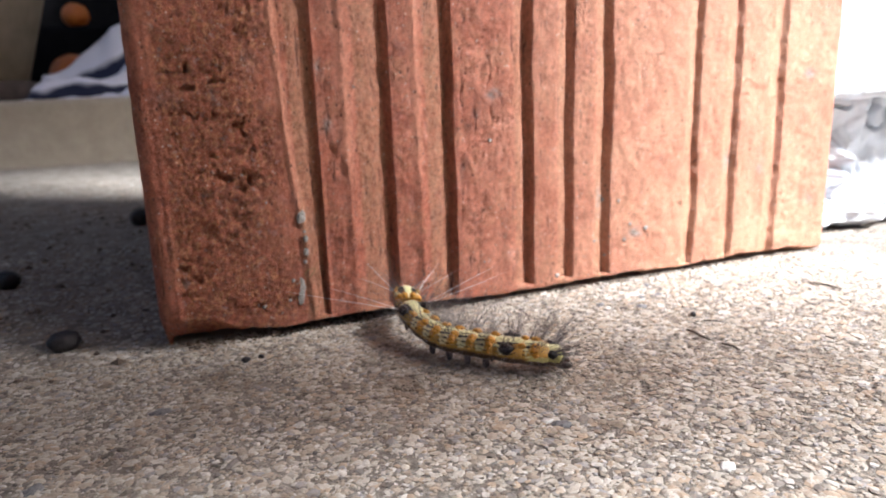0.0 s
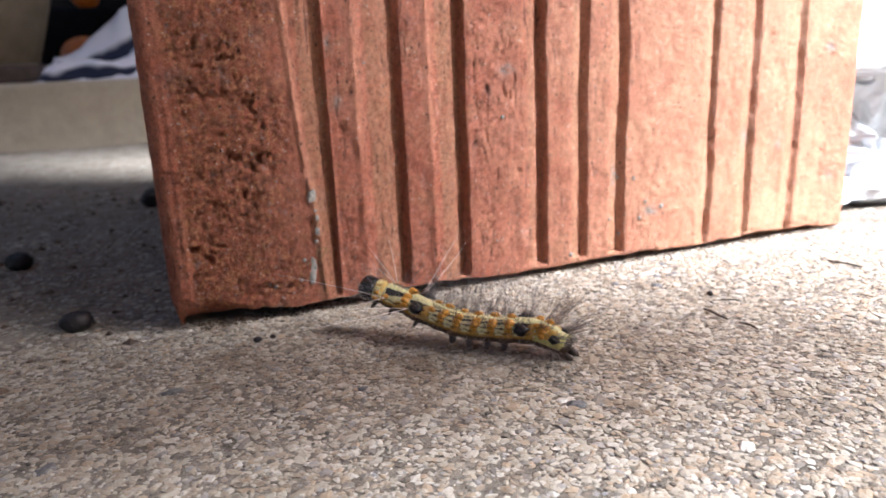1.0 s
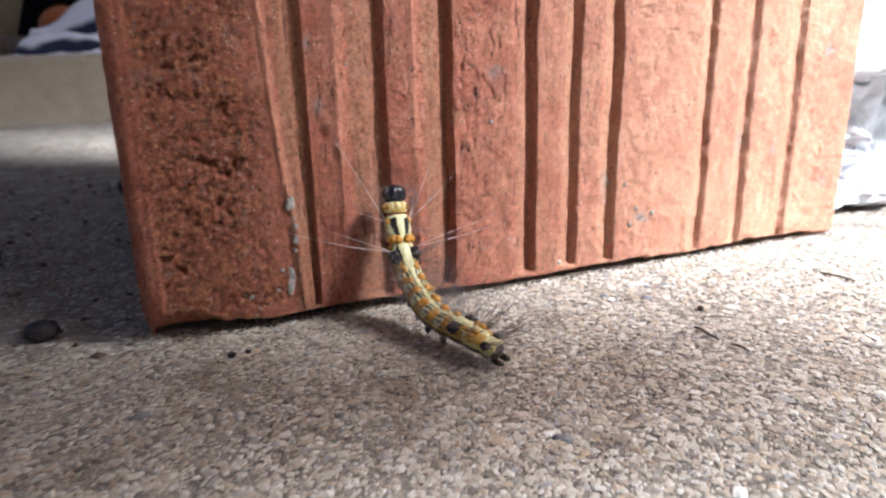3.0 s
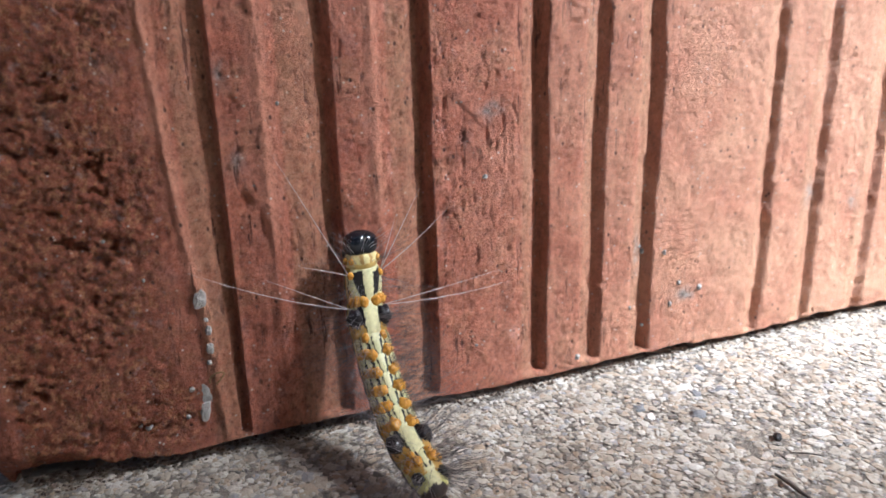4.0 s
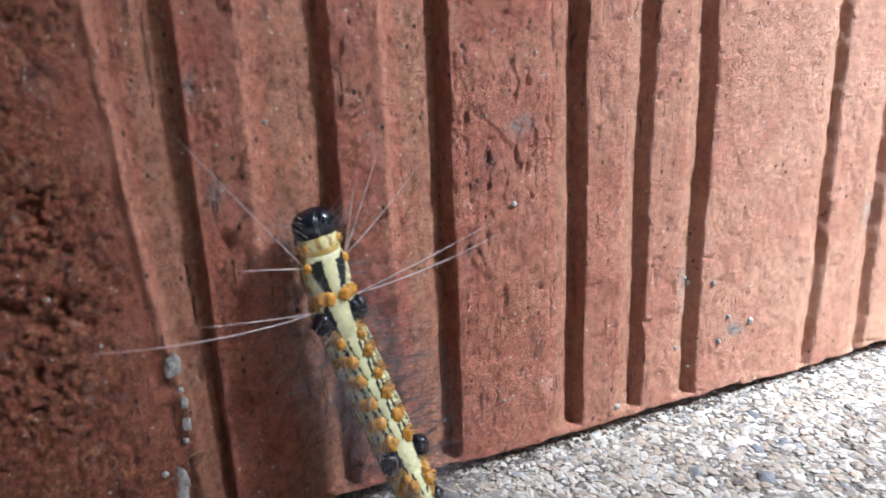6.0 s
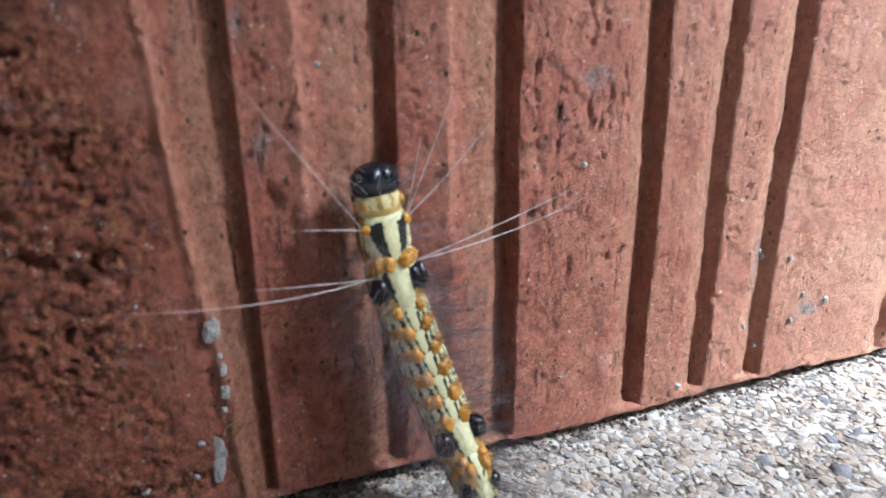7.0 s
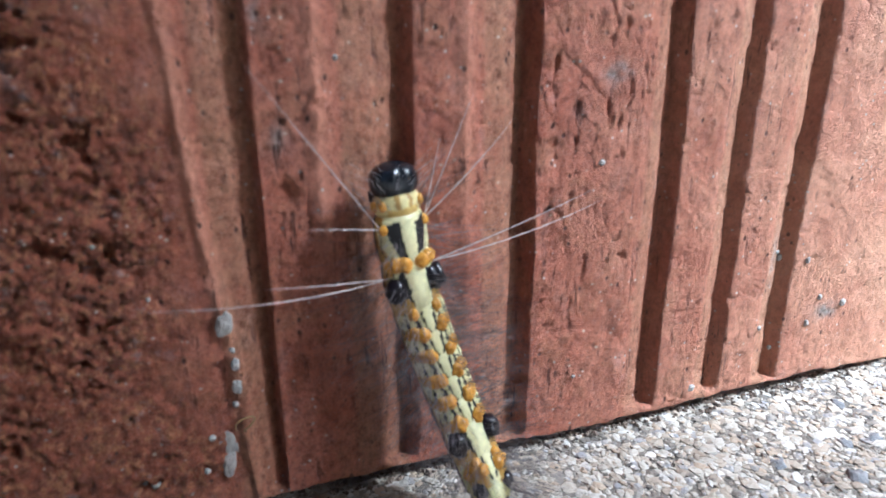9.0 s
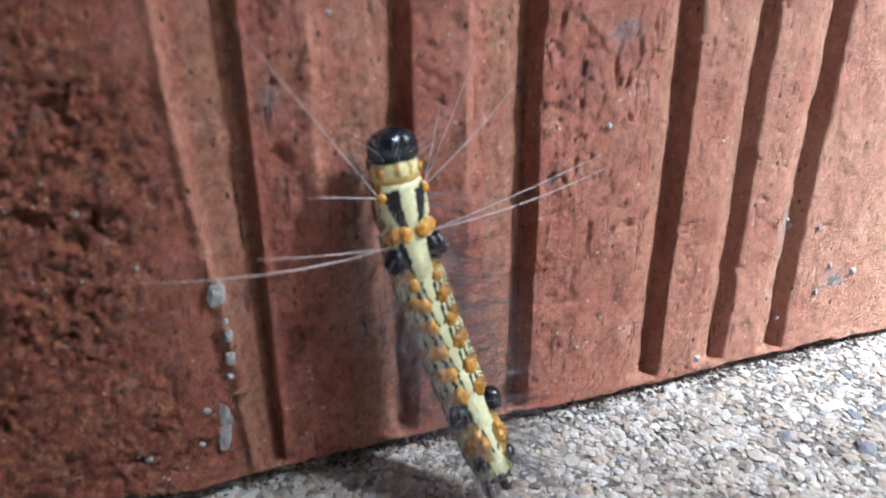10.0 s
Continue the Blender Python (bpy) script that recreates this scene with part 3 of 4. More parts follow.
def soil_shade_crumbs():
    """Dark soil caught along the foot of the brick; crumbs beneath stand for shade."""
    rng = random.Random(8)
    verts, faces = [], []
    for k in range(1600):
        x = rng.uniform(-0.55, 2.8) if k % 2 else rng.uniform(2.4, 10.2)
        # Odd ones go into the gap, dark in place of the brick's shadow.
        y = FACE + rng.uniform(0.02, 0.35) if k % 2 else FACE + 0.10 - abs(rng.gauss(0, 0.07))
        r = rng.uniform(0.008, 0.030)
        if k % 5 == 0:
            x, y, r = rng.uniform(-6.5, -1.0), rng.uniform(8.0, 22.0), 0.02 + 0.07 * rng.random() ** 2
        first = len(verts)
        for dx, dy, dz in ((1, 0, 0), (-1, 0, 0), (0, 1, 0), (0, -1, 0), (0, 0, 1), (0, 0, -0.6)):
            k = r * rng.uniform(0.6, 1.3)
            verts.append(Vector((x + dx * k, y + dy * k, 0.004 + dz * k * 0.7)) * C)
        for a, b, c in ((0, 2, 4), (2, 1, 4), (1, 3, 4), (3, 0, 4), (2, 0, 5), (1, 2, 5), (3, 1, 5), (0, 3, 5)):
            faces.append((first + a, first + b, first + c))
    ob = mesh_object("soil_shade_crumb", verts, faces, SOIL, smooth=False)
    return tagged(ob, "dark soil crumbs round the brick, those beneath it standing for shade", "soil", kind="stuff")


soil_shade_crumbs()


# ---- loose bits on the paving ----
def dropping(x, y, size, turn, seed):
    bm = lump(size * 1.25 * C, size * 0.9 * C, size * 0.85 * C, seed, 0.16, 3, freq=2.2)
    ob = tagged(part("dropping", bm, DROPPING), "small ridged black caterpillar dropping on the paving", "dropping", "droppings")
    ob.matrix_basis = pose(x * C, y * C, (size * 0.72 - 0.01) * C, 0, 0, turn)


def pebble(x, y, size, material, label, seed, turn=0):
    bm = lump(size * 1.2 * C, size * 0.85 * C, size * 0.34 * C, seed, 0.4, 3)
    ob = tagged(part("pebble", bm, material), label, "pebble", "pebbles")
    ob.matrix_basis = pose(x * C, y * C, (-0.16 * size) * C, 0, 0, turn)


def twig(points, thick):
    verts, faces = [], []
    tube(verts, faces, [Vector(p) * C for p in points], [thick * C * k for k in (0.6, 1, 0.9, 0.5)[: len(points)]], 6)
    tagged(mesh_object("twig", verts, faces, TWIG), "tiny dark dry twig lying on the paving", "twig", "twigs")


dropping(-1.98, 9.72, 0.165, 10, 1)
dropping(-3.2, 13.5, 0.19, -25, 2)
dropping(-1.15, 18.6, 0.26, 70, 3)
dropping(0.06, 8.25, 0.042, 20, 4)
dropping(0.24, 8.28, 0.032, -40, 5)
dropping(-4.9, 21.0, 0.10, 15, 6)
pebble(-0.90, 7.28, 0.105, SLATE, "dark slate grey pebble set in the paving", 1, 15)
pebble(-1.88, 6.22, 0.09, SLATE, "dark slate grey pebble set in the paving", 2, 60)
pebble(2.54, 5.30, 0.085, SLATE, "dark slate grey pebble set in the paving", 3, -30)
pebble(2.46, 5.42, 0.055, QUARTZ, "pale quartz pebble set in the paving", 4, 0)
pebble(3.35, 4.10, 0.07, QUARTZ, "pale quartz pebble set in the paving", 5, 40)
pebble(6.05, 8.55, 0.06, SLATE, "dark slate grey pebble set in the paving", 6, 80)
pebble(5.90, 8.07, 0.065, SLATE, "dark slate grey pebble set in the paving", 7, 10)
pebble(5.35, 7.75, 0.085, SLATE, "dark slate grey pebble set in the paving", 8, 30)
pebble(5.6, 8.25, 0.075, QUARTZ, "pale quartz pebble set in the paving", 9, 0)
pebble(0.85, 6.50, 0.05, SLATE, "dark slate grey pebble set in the paving", 10, 0)
pebble(4.9, 7.9, 0.055, QUARTZ, "pale quartz pebble set in the paving", 11, 50)
pebble(-3.6, 15.5, 0.09, QUARTZ, "pale quartz pebble set in the paving", 12, 50)
twig(((5.21, 6.68, 0.02), (5.20, 6.54, 0.035), (5.19, 6.42, 0.03), (5.20, 6.27, 0.02)), 0.020)
twig(((5.24, 6.13, 0.02), (5.26, 6.05, 0.03), (5.27, 5.97, 0.03), (5.28, 5.90, 0.015)), 0.015)
twig(((5.60, 6.86, 0.015), (5.66, 6.81, 0.025), (5.73, 6.76, 0.025), (5.80, 6.71, 0.015)), 0.010)
twig(((8.18, 7.46, 0.015), (8.20, 7.30, 0.03), (8.25, 7.14, 0.03), (8.30, 6.99, 0.015)), 0.018)
dropping(5.68, 7.10, 0.042, 60, 7)
pebble(4.90, 8.08, 0.075, SLATE, "dark slate grey pebble set in the paving", 13, 20)
pebble(5.62, 8.10, 0.06, SLATE, "dark slate grey pebble set in the paving", 14, 70)


# ---- crumpled white plastic beside the brick ----
def sack_panel(name, low, high, parent):
    """One fold of the sack between two heights, closed at the back."""
    nx, nz = 150, 90
    X, Z = np.meshgrid(np.linspace(10.32, 19.0, nx), np.linspace(low, high, nz))
    top = 2.50 + 0.02 * (X - 11) + 0.06 * rough2(X * 1.4, X * 0, 7, 2)
    over = ease(Z, top, top + 0.10)
    h = 1.25 * over + (0.15 - 0.05 * over) * rough2(X * 0.8, Z * 0.7, 8, 3)
    h += (1 - over) * (0.30 * np.abs(rough2(X * 2.1, Z * 0.5 + 0.3 * X, 9, 2)) + 0.15 * rough2(X * 3, Z * 2, 10, 2))
    crease = np.abs(rough2(X * 1.1 + 0.8 * Z, Z * 1.0 - 0.4 * X, 15, 2))
    h -= 0.34 * (1 - ease(crease, 0.0, 0.10)) * (1 - 0.85 * over)
    wrinkle = np.abs(rough2(X * 2.6 - 1.2 * Z, Z * 2.2 + X, 16, 2))
    h -= 0.03 * (1 - ease(wrinkle, 0.0, 0.2)) * (1 - 0.7 * over)
    h += 0.55 * np.exp(-(((X - 11.7) / 0.55) ** 2 + ((Z - 1.25 + 0.3 * (X - 11.7)) / 0.38) ** 2) ** 2)
    h += 0.70 * (1 - ease(Z, 0.36, 0.55)) * (1 - 0.5 * ease(0.10 - Z, -0.1, 0.1))
    h += 0.010 * rough2(X * 6, Z * 6, 11, 3)
    Y = FACE + 1.45 - h
    front = np.stack([X, Y, Z + 0.02], -1).reshape(-1, 3)
    rear = np.stack([X, Y * 0 + FACE + 3.2, Z + 0.02], -1).reshape(-1, 3)
    n = nx * nz
    faces = grid_faces(nz, nx) + [tuple(reversed([k + n for k in f])) for f in grid_faces(nz, nx)]
    rim = list(range(nx)) + [i * nx + nx - 1 for i in range(1, nz)] + [(nz - 1) * nx + j for j in range(nx - 2, -1, -1)] + [i * nx for i in range(nz - 2, 0, -1)]
    faces += [(b, a, a + n, b + n) for a, b in zip(rim, rim[1:] + rim[:1])]
    return mesh_object(name, np.concatenate([front, rear]) * C, faces, WHITE, parent)


SACK = tagged(new("plastic_sack"), "crumpled white plastic sack with deep creases beside the brick", "sack")
sack_panel("hem", 0.0, 0.46, SACK)
sack_panel("side", 0.46, 2.47, SACK)
sack_panel("folded_top", 2.47, 9.5, SACK)


# ---- blurred things on the slab behind ----
def folded_cloth():
    nx, ny = 110, 60
    U, V = np.meshgrid(np.linspace(0, 1, nx), np.linspace(0, 1, ny))
    X = -6.25 + 11.0 * U
    Y = 40.5 + 14.0 * V
    slope = ease(V, 0.10, 0.45) * (0.5 + 3.0 * ease(U, 0.05, 0.45)) * (1 + 0.2 * rough2(U * 5, V * 3, 22, 2))
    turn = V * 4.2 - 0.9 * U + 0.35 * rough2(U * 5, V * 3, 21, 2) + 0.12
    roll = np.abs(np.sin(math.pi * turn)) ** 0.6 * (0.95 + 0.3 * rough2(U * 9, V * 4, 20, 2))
    end = ease(U, 0.0, 0.05) * ease(1 - U, 0.0, 0.06) * ease(1 - V, 0.0, 0.2) * ease(V, 0.0, 0.04)
    Zt = 3.02 + np.clip(slope + roll, 0.12, None) * (0.12 + 0.88 * end)
    top = np.stack([X + 0.5 * rough2(V * 5, U * 2, 23), Y, Zt], -1).reshape(-1, 3)
    low = np.stack([X, Y, Zt * 0 + 3.0], -1).reshape(-1, 3)
    n = nx * ny
    faces = grid_faces(ny, nx) + [tuple(reversed([k + n for k in f])) for f in grid_faces(ny, nx)]
    rim = list(range(nx)) + [i * nx + nx - 1 for i in range(1, ny)] + [(ny - 1) * nx + j for j in range(nx - 2, -1, -1)] + [i * nx for i in range(ny - 2, 0, -1)]
    faces += [(b, a, a + n, b + n) for a, b in zip(rim, rim[1:] + rim[:1])]
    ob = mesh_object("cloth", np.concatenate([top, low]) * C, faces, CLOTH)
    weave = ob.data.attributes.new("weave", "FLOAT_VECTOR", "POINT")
    # Stripe phase follows the folds, so its navy darkens each hollow.
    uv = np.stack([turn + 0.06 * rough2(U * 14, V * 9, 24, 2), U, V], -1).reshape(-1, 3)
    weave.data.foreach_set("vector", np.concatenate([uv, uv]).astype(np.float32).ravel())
    return tagged(ob, "crumpled blue and white striped cloth lying on the slab", "cloth")


folded_cloth()

bm = bmesh.new()
box(bm, -0.42, -0.0632, 0.43, 0.62, 0.0302, 0.0402, 0.002)
tagged(part("plank", bm, PLANK), "dark stained wooden plank lying on the slab", "plank")


def flower_pot(x, y, z):
    outline = [(0.0, 0.0), (4.2, 0.0), (4.4, 0.2), (6.2, 6.0), (6.5, 7.2), (6.9, 7.3), (7.0, 7.6), (7.0, 9.4), (6.8, 9.6), (6.2, 9.6), (6.0, 9.3), (5.8, 7.0), (3.9, 1.0), (0.0, 0.9)]
    verts, faces, around = [], [], 48
    for r, h in outline:
        for k in range(around):
            a = 2 * math.pi * k / around
            verts.append((r * C * math.cos(a), r * C * math.sin(a), h * C))
    for i in range(len(outline) - 1):
        for k in range(around):
            a, b = i * around + k, i * around + (k + 1) % around
            faces.append((a, b, b + around, a + around))
    ob = mesh_object("flower_pot", verts, faces, POT)
    ob.location = (x * C, y * C, z * C)
    return tagged(ob, "olive brown clay flower pot standing on the plank", "pot")


flower_pot(-11.7, 51, 4.02)

# Made-up box that carries the fruit, blackened like the shade round it.
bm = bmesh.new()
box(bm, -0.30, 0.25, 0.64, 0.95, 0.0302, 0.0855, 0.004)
tagged(part("crate", bm, GLOOM), "added box under the fruit, coloured near-black for shade", "crate")


def fruit(x, y, z, r, seed):
    ob = tagged(part("orange_fruit", lump(r * C, r * C, r * 0.93 * C, seed, 0.04, 3), FRUIT), "round orange fruit in the shade behind the cloth", "fruit", "fruit")
    ob.location = (x * C, y * C, (z + r * 0.92) * C)


fruit(-5.3, 66.5, 8.57, 1.05, 1)
fruit(-5.5, 60.5, 3.05, 1.7, 2)


# ---- the caterpillar ----
CREAM, YELLOW, AMBER, INK, BELLY_SHADE = (0.75, 0.70, 0.39), (0.66, 0.61, 0.23), (0.52, 0.30, 0.06), (0.008, 0.007, 0.008), (0.09, 0.055, 0.035)
LEG_DARK = (0.05, 0.035, 0.03)
# name, place along the body, radius, half length, kind
PIECES = [("head", 0.0, 0.136, 0.118, "head"), ("collar", 0.058, 0.138, 0.066, "collar"), ("segment", 0.150, 0.146, 0.165, "wedge"), ("segment", 0.285, 0.150, 0.185, "spots"),
          ("segment", 0.385, 0.150, 0.135, "plain"), ("segment", 0.460, 0.151, 0.135, "plain"), ("segment", 0.536, 0.151, 0.135, "plain"), ("segment", 0.612, 0.150, 0.135, "plain"),
          ("segment", 0.690, 0.149, 0.135, "plain"), ("segment", 0.785, 0.148, 0.175, "spots"), ("segment", 0.872, 0.142, 0.160, "amber"), ("tail", 0.945, 0.120, 0.140, "tail")]


def skin_colour(kind, u, a):
    """u runs from -1 behind to 1 in front, a from 0 on the back to pi underneath."""
    # Belly painted extra dark, for the shadow under the body.
    if a > 1.66:
        return BELLY_SHADE
    if kind == "collar":
        return (0.62, 0.42, 0.12) if u < -0.2 and a < 0.8 else (0.74, 0.64, 0.30) if abs(a - 0.3) > 0.12 else (0.44, 0.27, 0.08)
    if kind == "wedge":
        if 0.27 < a < 0.56 + 0.46 * max(0.0, 0.35 + u * 0.8) and -0.50 < u < 0.74:
            return INK
        if u < -0.72 and a > 0.25:
            return AMBER
        if a < 1.05:
            return CREAM
    if kind == "spots":
        if 0.40 < a < (1.14 if u > -0.3 else 0.66) - 0.40 * abs(u - 0.1) and -0.75 < u < 0.50:
            return INK
        if a < 0.42:
            return CREAM if u > -0.86 else AMBER
    if kind == "tail":
        if 0.50 < a < 1.15 and -0.20 < u < 0.50:
            return INK
        return LEG_DARK if u < -0.62 else CREAM if a < 0.42 else YELLOW
    if kind == "amber" and a > 0.34 and u < 0.35:
        return AMBER if a < 1.2 else YELLOW
    # stripes of an ordinary segment, from the back line to the flank
    lean = 0.05 * u
    if a < 0.16 + lean:
        return CREAM
    if a < 0.26 + lean:
        return INK if -0.50 < u < 0.60 else CREAM
    if a < 0.44:
        return CREAM if u > -0.75 else AMBER
    if a < 0.62:
        return INK if -0.22 < u < 0.72 else AMBER
    if a < 0.845:
        return AMBER if u < -0.28 else CREAM
    if a < 0.915:
        return INK if -0.35 < u < 0.92 else AMBER
    if a < 1.175:
        return CREAM if -0.20 < u < 0.60 else AMBER
    if a < 1.25:
        return INK if -0.40 < u < 0.88 else AMBER
    if a < 1.44:
        return CREAM if -0.10 < u < 0.50 else AMBER
    return AMBER if a < 1.56 else (0.30, 0.17, 0.05)


def body_shell(name, radius, half, kind, parent):
    around, along = 120, 35
    verts, faces, paint = [], [], []
    for i in range(along):
        u = -1 + 2 * i / (along - 1)
        if kind == "head":
            r = radius * max(0.0, 1 - abs(u) ** 2.6) ** 0.5
        elif kind == "tail":
            r = radius * (max(0.0, 1 - abs(u) ** 2.2) ** 0.5 if u < 0 else 1 - 0.12 * u ** 2)
        else:
            r = radius * (1 - 0.11 * abs(u) ** 2.5 - 0.5 * max(0.0, abs(u) - 0.85))
        for k in range(around):
            a = 2 * math.pi * k / around
            swell = 1 + 0.035 * math.cos(6 * a) * (kind not in ("head",)) * (1 - abs(u))
            x, z = math.sin(a) * r * swell * (1.14 if kind != "collar" else 1.06), math.cos(a) * r * swell * (0.92 if math.cos(a) < 0 else 0.96)
            if kind == "head":
                z -= 0.018 * radius / 0.15 * math.exp(-(math.sin(a) * 4) ** 2) * (math.cos(a) > 0) * (1 - u * u)
            verts.append((x * C, u * half * C, z * C))
            back = abs(math.atan2(math.sin(a), math.cos(a)))
            wob = 0.09 * noise.noise(Vector((x * 20, u * 3, z * 20))) + 0.06 * noise.noise(Vector((x * 55 + 3, u * 7, z * 55)))
            paint.append((*skin_colour(kind, u + wob * 2, back + wob), 1.0))
    for i in range(along - 1):
        for k in range(around):
            a, b = i * around + k, i * around + (k + 1) % around
            faces.append((a, b, b + around, a + around))
    faces.append(tuple(reversed(range(around))))
    faces.append(tuple(range((along - 1) * around, along * around)))
    ob = mesh_object(name, verts, faces, HEAD if kind == "head" else SKIN, parent)
    layer = ob.data.color_attributes.new("paint", "FLOAT_COLOR", "POINT")
    layer.data.foreach_set("color", np.array(paint, dtype=np.float32).ravel())
    return ob


def on_skin(radius, angle, u, half, out=1.0):
    return Vector((math.sin(angle) * radius * 1.12 * out, u * half, math.cos(angle) * radius * out * (0.96 if math.cos(angle) > 0 else 0.92))) * C


def knob(parent, at, r, material, seed):
    ob = part("tubercle", lump(r * C, r * 1.15 * C, r * 0.85 * C, seed, 0.30, 3, freq=1.9), material, parent)
    ob.location = at
    return ob


def hair(verts, faces, base, way, length, thick, bend):
    pts = [base + way * (length * C * k) + bend * (length * C * k * k) for k in (0, 0.2, 0.4, 0.6, 0.8, 1.0)]
    tube(verts, faces, pts, [thick * C * k for k in (1, 1, 0.9, 0.75, 0.55, 0.2)], 4)


def caterpillar():
    rng = random.Random(11)
    body = tagged(new("caterpillar"), "hairy cream and orange caterpillar with black spots, climbing the brick", "caterpillar")
    pieces = []
    for number, (name, place, radius, half, kind) in enumerate(PIECES):
        ob = body_shell(name, radius, half, kind, body)
        pieces.append(ob)
        # knobs
        if kind == "plain":
            for a, u, r in ((0.44, -0.52, 0.047), (0.76, -0.44, 0.043), (1.08, -0.50, 0.029), (1.40, -0.45, 0.023)):
                for s in (-1, 1):
                    knob(ob, on_skin(radius, a * s, u + rng.uniform(-0.08, 0.08), half, 0.93 if a < 0.9 else 0.89), r * rng.uniform(0.88, 1.12), ORANGE, number * 5 + a * s)
        elif kind == "spots":
            for s in (-1, 1):
                knob(ob, on_skin(radius, 0.92 * s, 0.10, half, 1.0), 0.071, BLACK, number * 5 + s)
                knob(ob, on_skin(radius, 0.52 * s, -0.85, half, 0.94), 0.038, ORANGE, number * 6 + s)
        elif kind == "wedge":
            for a, u, r in ((1.0, 0.55, 0.030), (0.36, -0.86, 0.046), (0.70, -0.82, 0.044), (1.05, -0.85, 0.036)):
                for s in (-1, 1):
                    knob(ob, on_skin(radius, a * s, u, half, 0.97), r, ORANGE, number * 5 + a * s)
        elif kind == "collar":
            for a in (0.95, 1.45):
                for s in (-1, 1):
                    knob(ob, on_skin(radius, a * s, 0.1, half, 0.95), 0.028, ORANGE, number * 5 + a * s)
        elif kind == "amber":
            for a, u, r in ((0.42, -0.1, 0.043), (0.76, 0.0, 0.040), (1.12, -0.1, 0.034)):
                for s in (-1, 1):
                    knob(ob, on_skin(radius, a * s, u, half, 0.97), r, ORANGE, number * 5 + a * s)
        elif kind == "tail":
            for s in (-1, 1):
                knob(ob, on_skin(radius, 0.90 * s, 0.15, half, 0.97), 0.051, BLACK, number * 5 + s)
                foot = part("foot", lump(0.034 * C, 0.085 * C, 0.042 * C, number + s, 0.2, 3), LEG, ob)
                foot.location = Vector((0.060 * s, -half * 0.95, -radius * 0.62)) * C
        elif kind == "head":
            for s in (-1, 1):
                jaw = part("mandible", lump(0.035 * C, 0.045 * C, 0.03 * C, number + s, 0.12, 2), HEAD, ob)
                jaw.location = Vector((0.035 * s, 0.03, -0.095)) * C
                feeler, ff = [], []
                tube(feeler, ff, [Vector(p) * C for p in ((0.06 * s, 0.03, -0.08), (0.075 * s, 0.05, -0.105), (0.085 * s, 0.06, -0.11))], [0.012 * C, 0.009 * C, 0.005 * C], 6)
                mesh_object("antenna", feeler, ff, LEG, ob)
        # legs
        if number in (1, 2, 3):
            for s in (-1, 1):
                v, f = [], []
                tube(v, f, [Vector(p) * C for p in ((0.07 * s, 0.0, -0.07), (0.095 * s, 0.02, -0.14), (0.08 * s, 0.045, -0.20), (0.06 * s, 0.06, -0.23))], [0.035 * C, 0.026 * C, 0.016 * C, 0.005 * C], 8)
                mesh_object("leg", v, f, LEG, ob)
        if number in (5, 6, 7, 8):
            for s in (-1, 1):
                foot = part("proleg", lump(0.040 * C, 0.040 * C, 0.085 * C, number + s * 0.3, 0.18, 3), FOOT, ob)
                foot.location = Vector((0.075 * s, 0.0, -0.145)) * C
        # fine hair
        v, f = [], []
        count = {"head": 26, "collar": 36, "tail": 180, "amber": 150, "spots": 120, "plain": 118, "wedge": 60}[kind]
        for _ in range(count):
            if kind == "head":
                a, u, length = rng.uniform(-1.7, 1.7), rng.uniform(-0.5, 0.7), rng.uniform(0.10, 0.20)
                way = Vector((math.sin(a), 0.7, math.cos(a))).normalized()
            else:
                a = rng.choice((-1, 1)) * (rng.uniform(0.3, 0.9) if rng.random() < 0.5 else rng.uniform(0.6, 2.1))
                u = rng.uniform(-0.5, 0.4)
                length = rng.uniform(0.20, 0.36) if rng.random() < 0.35 else rng.uniform(0.34, 0.62)
                lean = {"tail": -0.9, "amber": -0.45, "collar": 0.7}.get(kind, -0.1)
                way = Vector((math.sin(a), lean + rng.uniform(-0.45, 0.45), math.cos(a) + rng.uniform(-0.15, 0.3))).normalized()
            base = on_skin(radius, a, u, half, 0.97)
            bend = Vector((rng.uniform(-0.12, 0.12), rng.uniform(-0.12, 0.12), rng.uniform(-0.12, 0.12)))
            hair(v, f, base, way, length, rng.uniform(0.0009, 0.0014) * (0.8 if kind == "head" else 1.0), bend)
        mesh_object("fine_hair", v, f, BRISTLE if kind == "head" else HAIR, ob, "thin pale head hair" if kind == "head" else "thin greyish body hair")
        # long bristles
        longs = {2: ((-0.5, 0.84, 0.22, 1.25, 0.02), (0.46, 0.88, 0.22, 0.85, -0.03), (0.80, 0.55, 0.24, 0.80, 0.08), (-0.93, 0.36, 0.25, 0.50, -0.05), (0.35, 0.93, 0.1, 0.5, 0)),
                 3: ((-0.97, 0.20, 0.26, 1.40, 0.13), (-0.92, 0.38, 0.38, 0.90, 0.02), (0.96, -0.08, 0.24, 1.25, 0.10), (0.95, 0.10, 0.30, 1.15, 0.02))}.get(number, ())
        v, f = [], []
        for sx, sy, sz, length, bow in longs:
            way = Vector((sx, sy, sz)).normalized()
            base = on_skin(radius, math.copysign(1.15, sx), 0.55, half, 0.97)
            hair(v, f, base, way, length, 0.0038, Vector((0, bow, -0.05)))
        if v:
            mesh_object("bristle", v, f, BRISTLE, ob, "long white bristles")
    return body, pieces


CATERPILLAR, SEGMENTS = caterpillar()


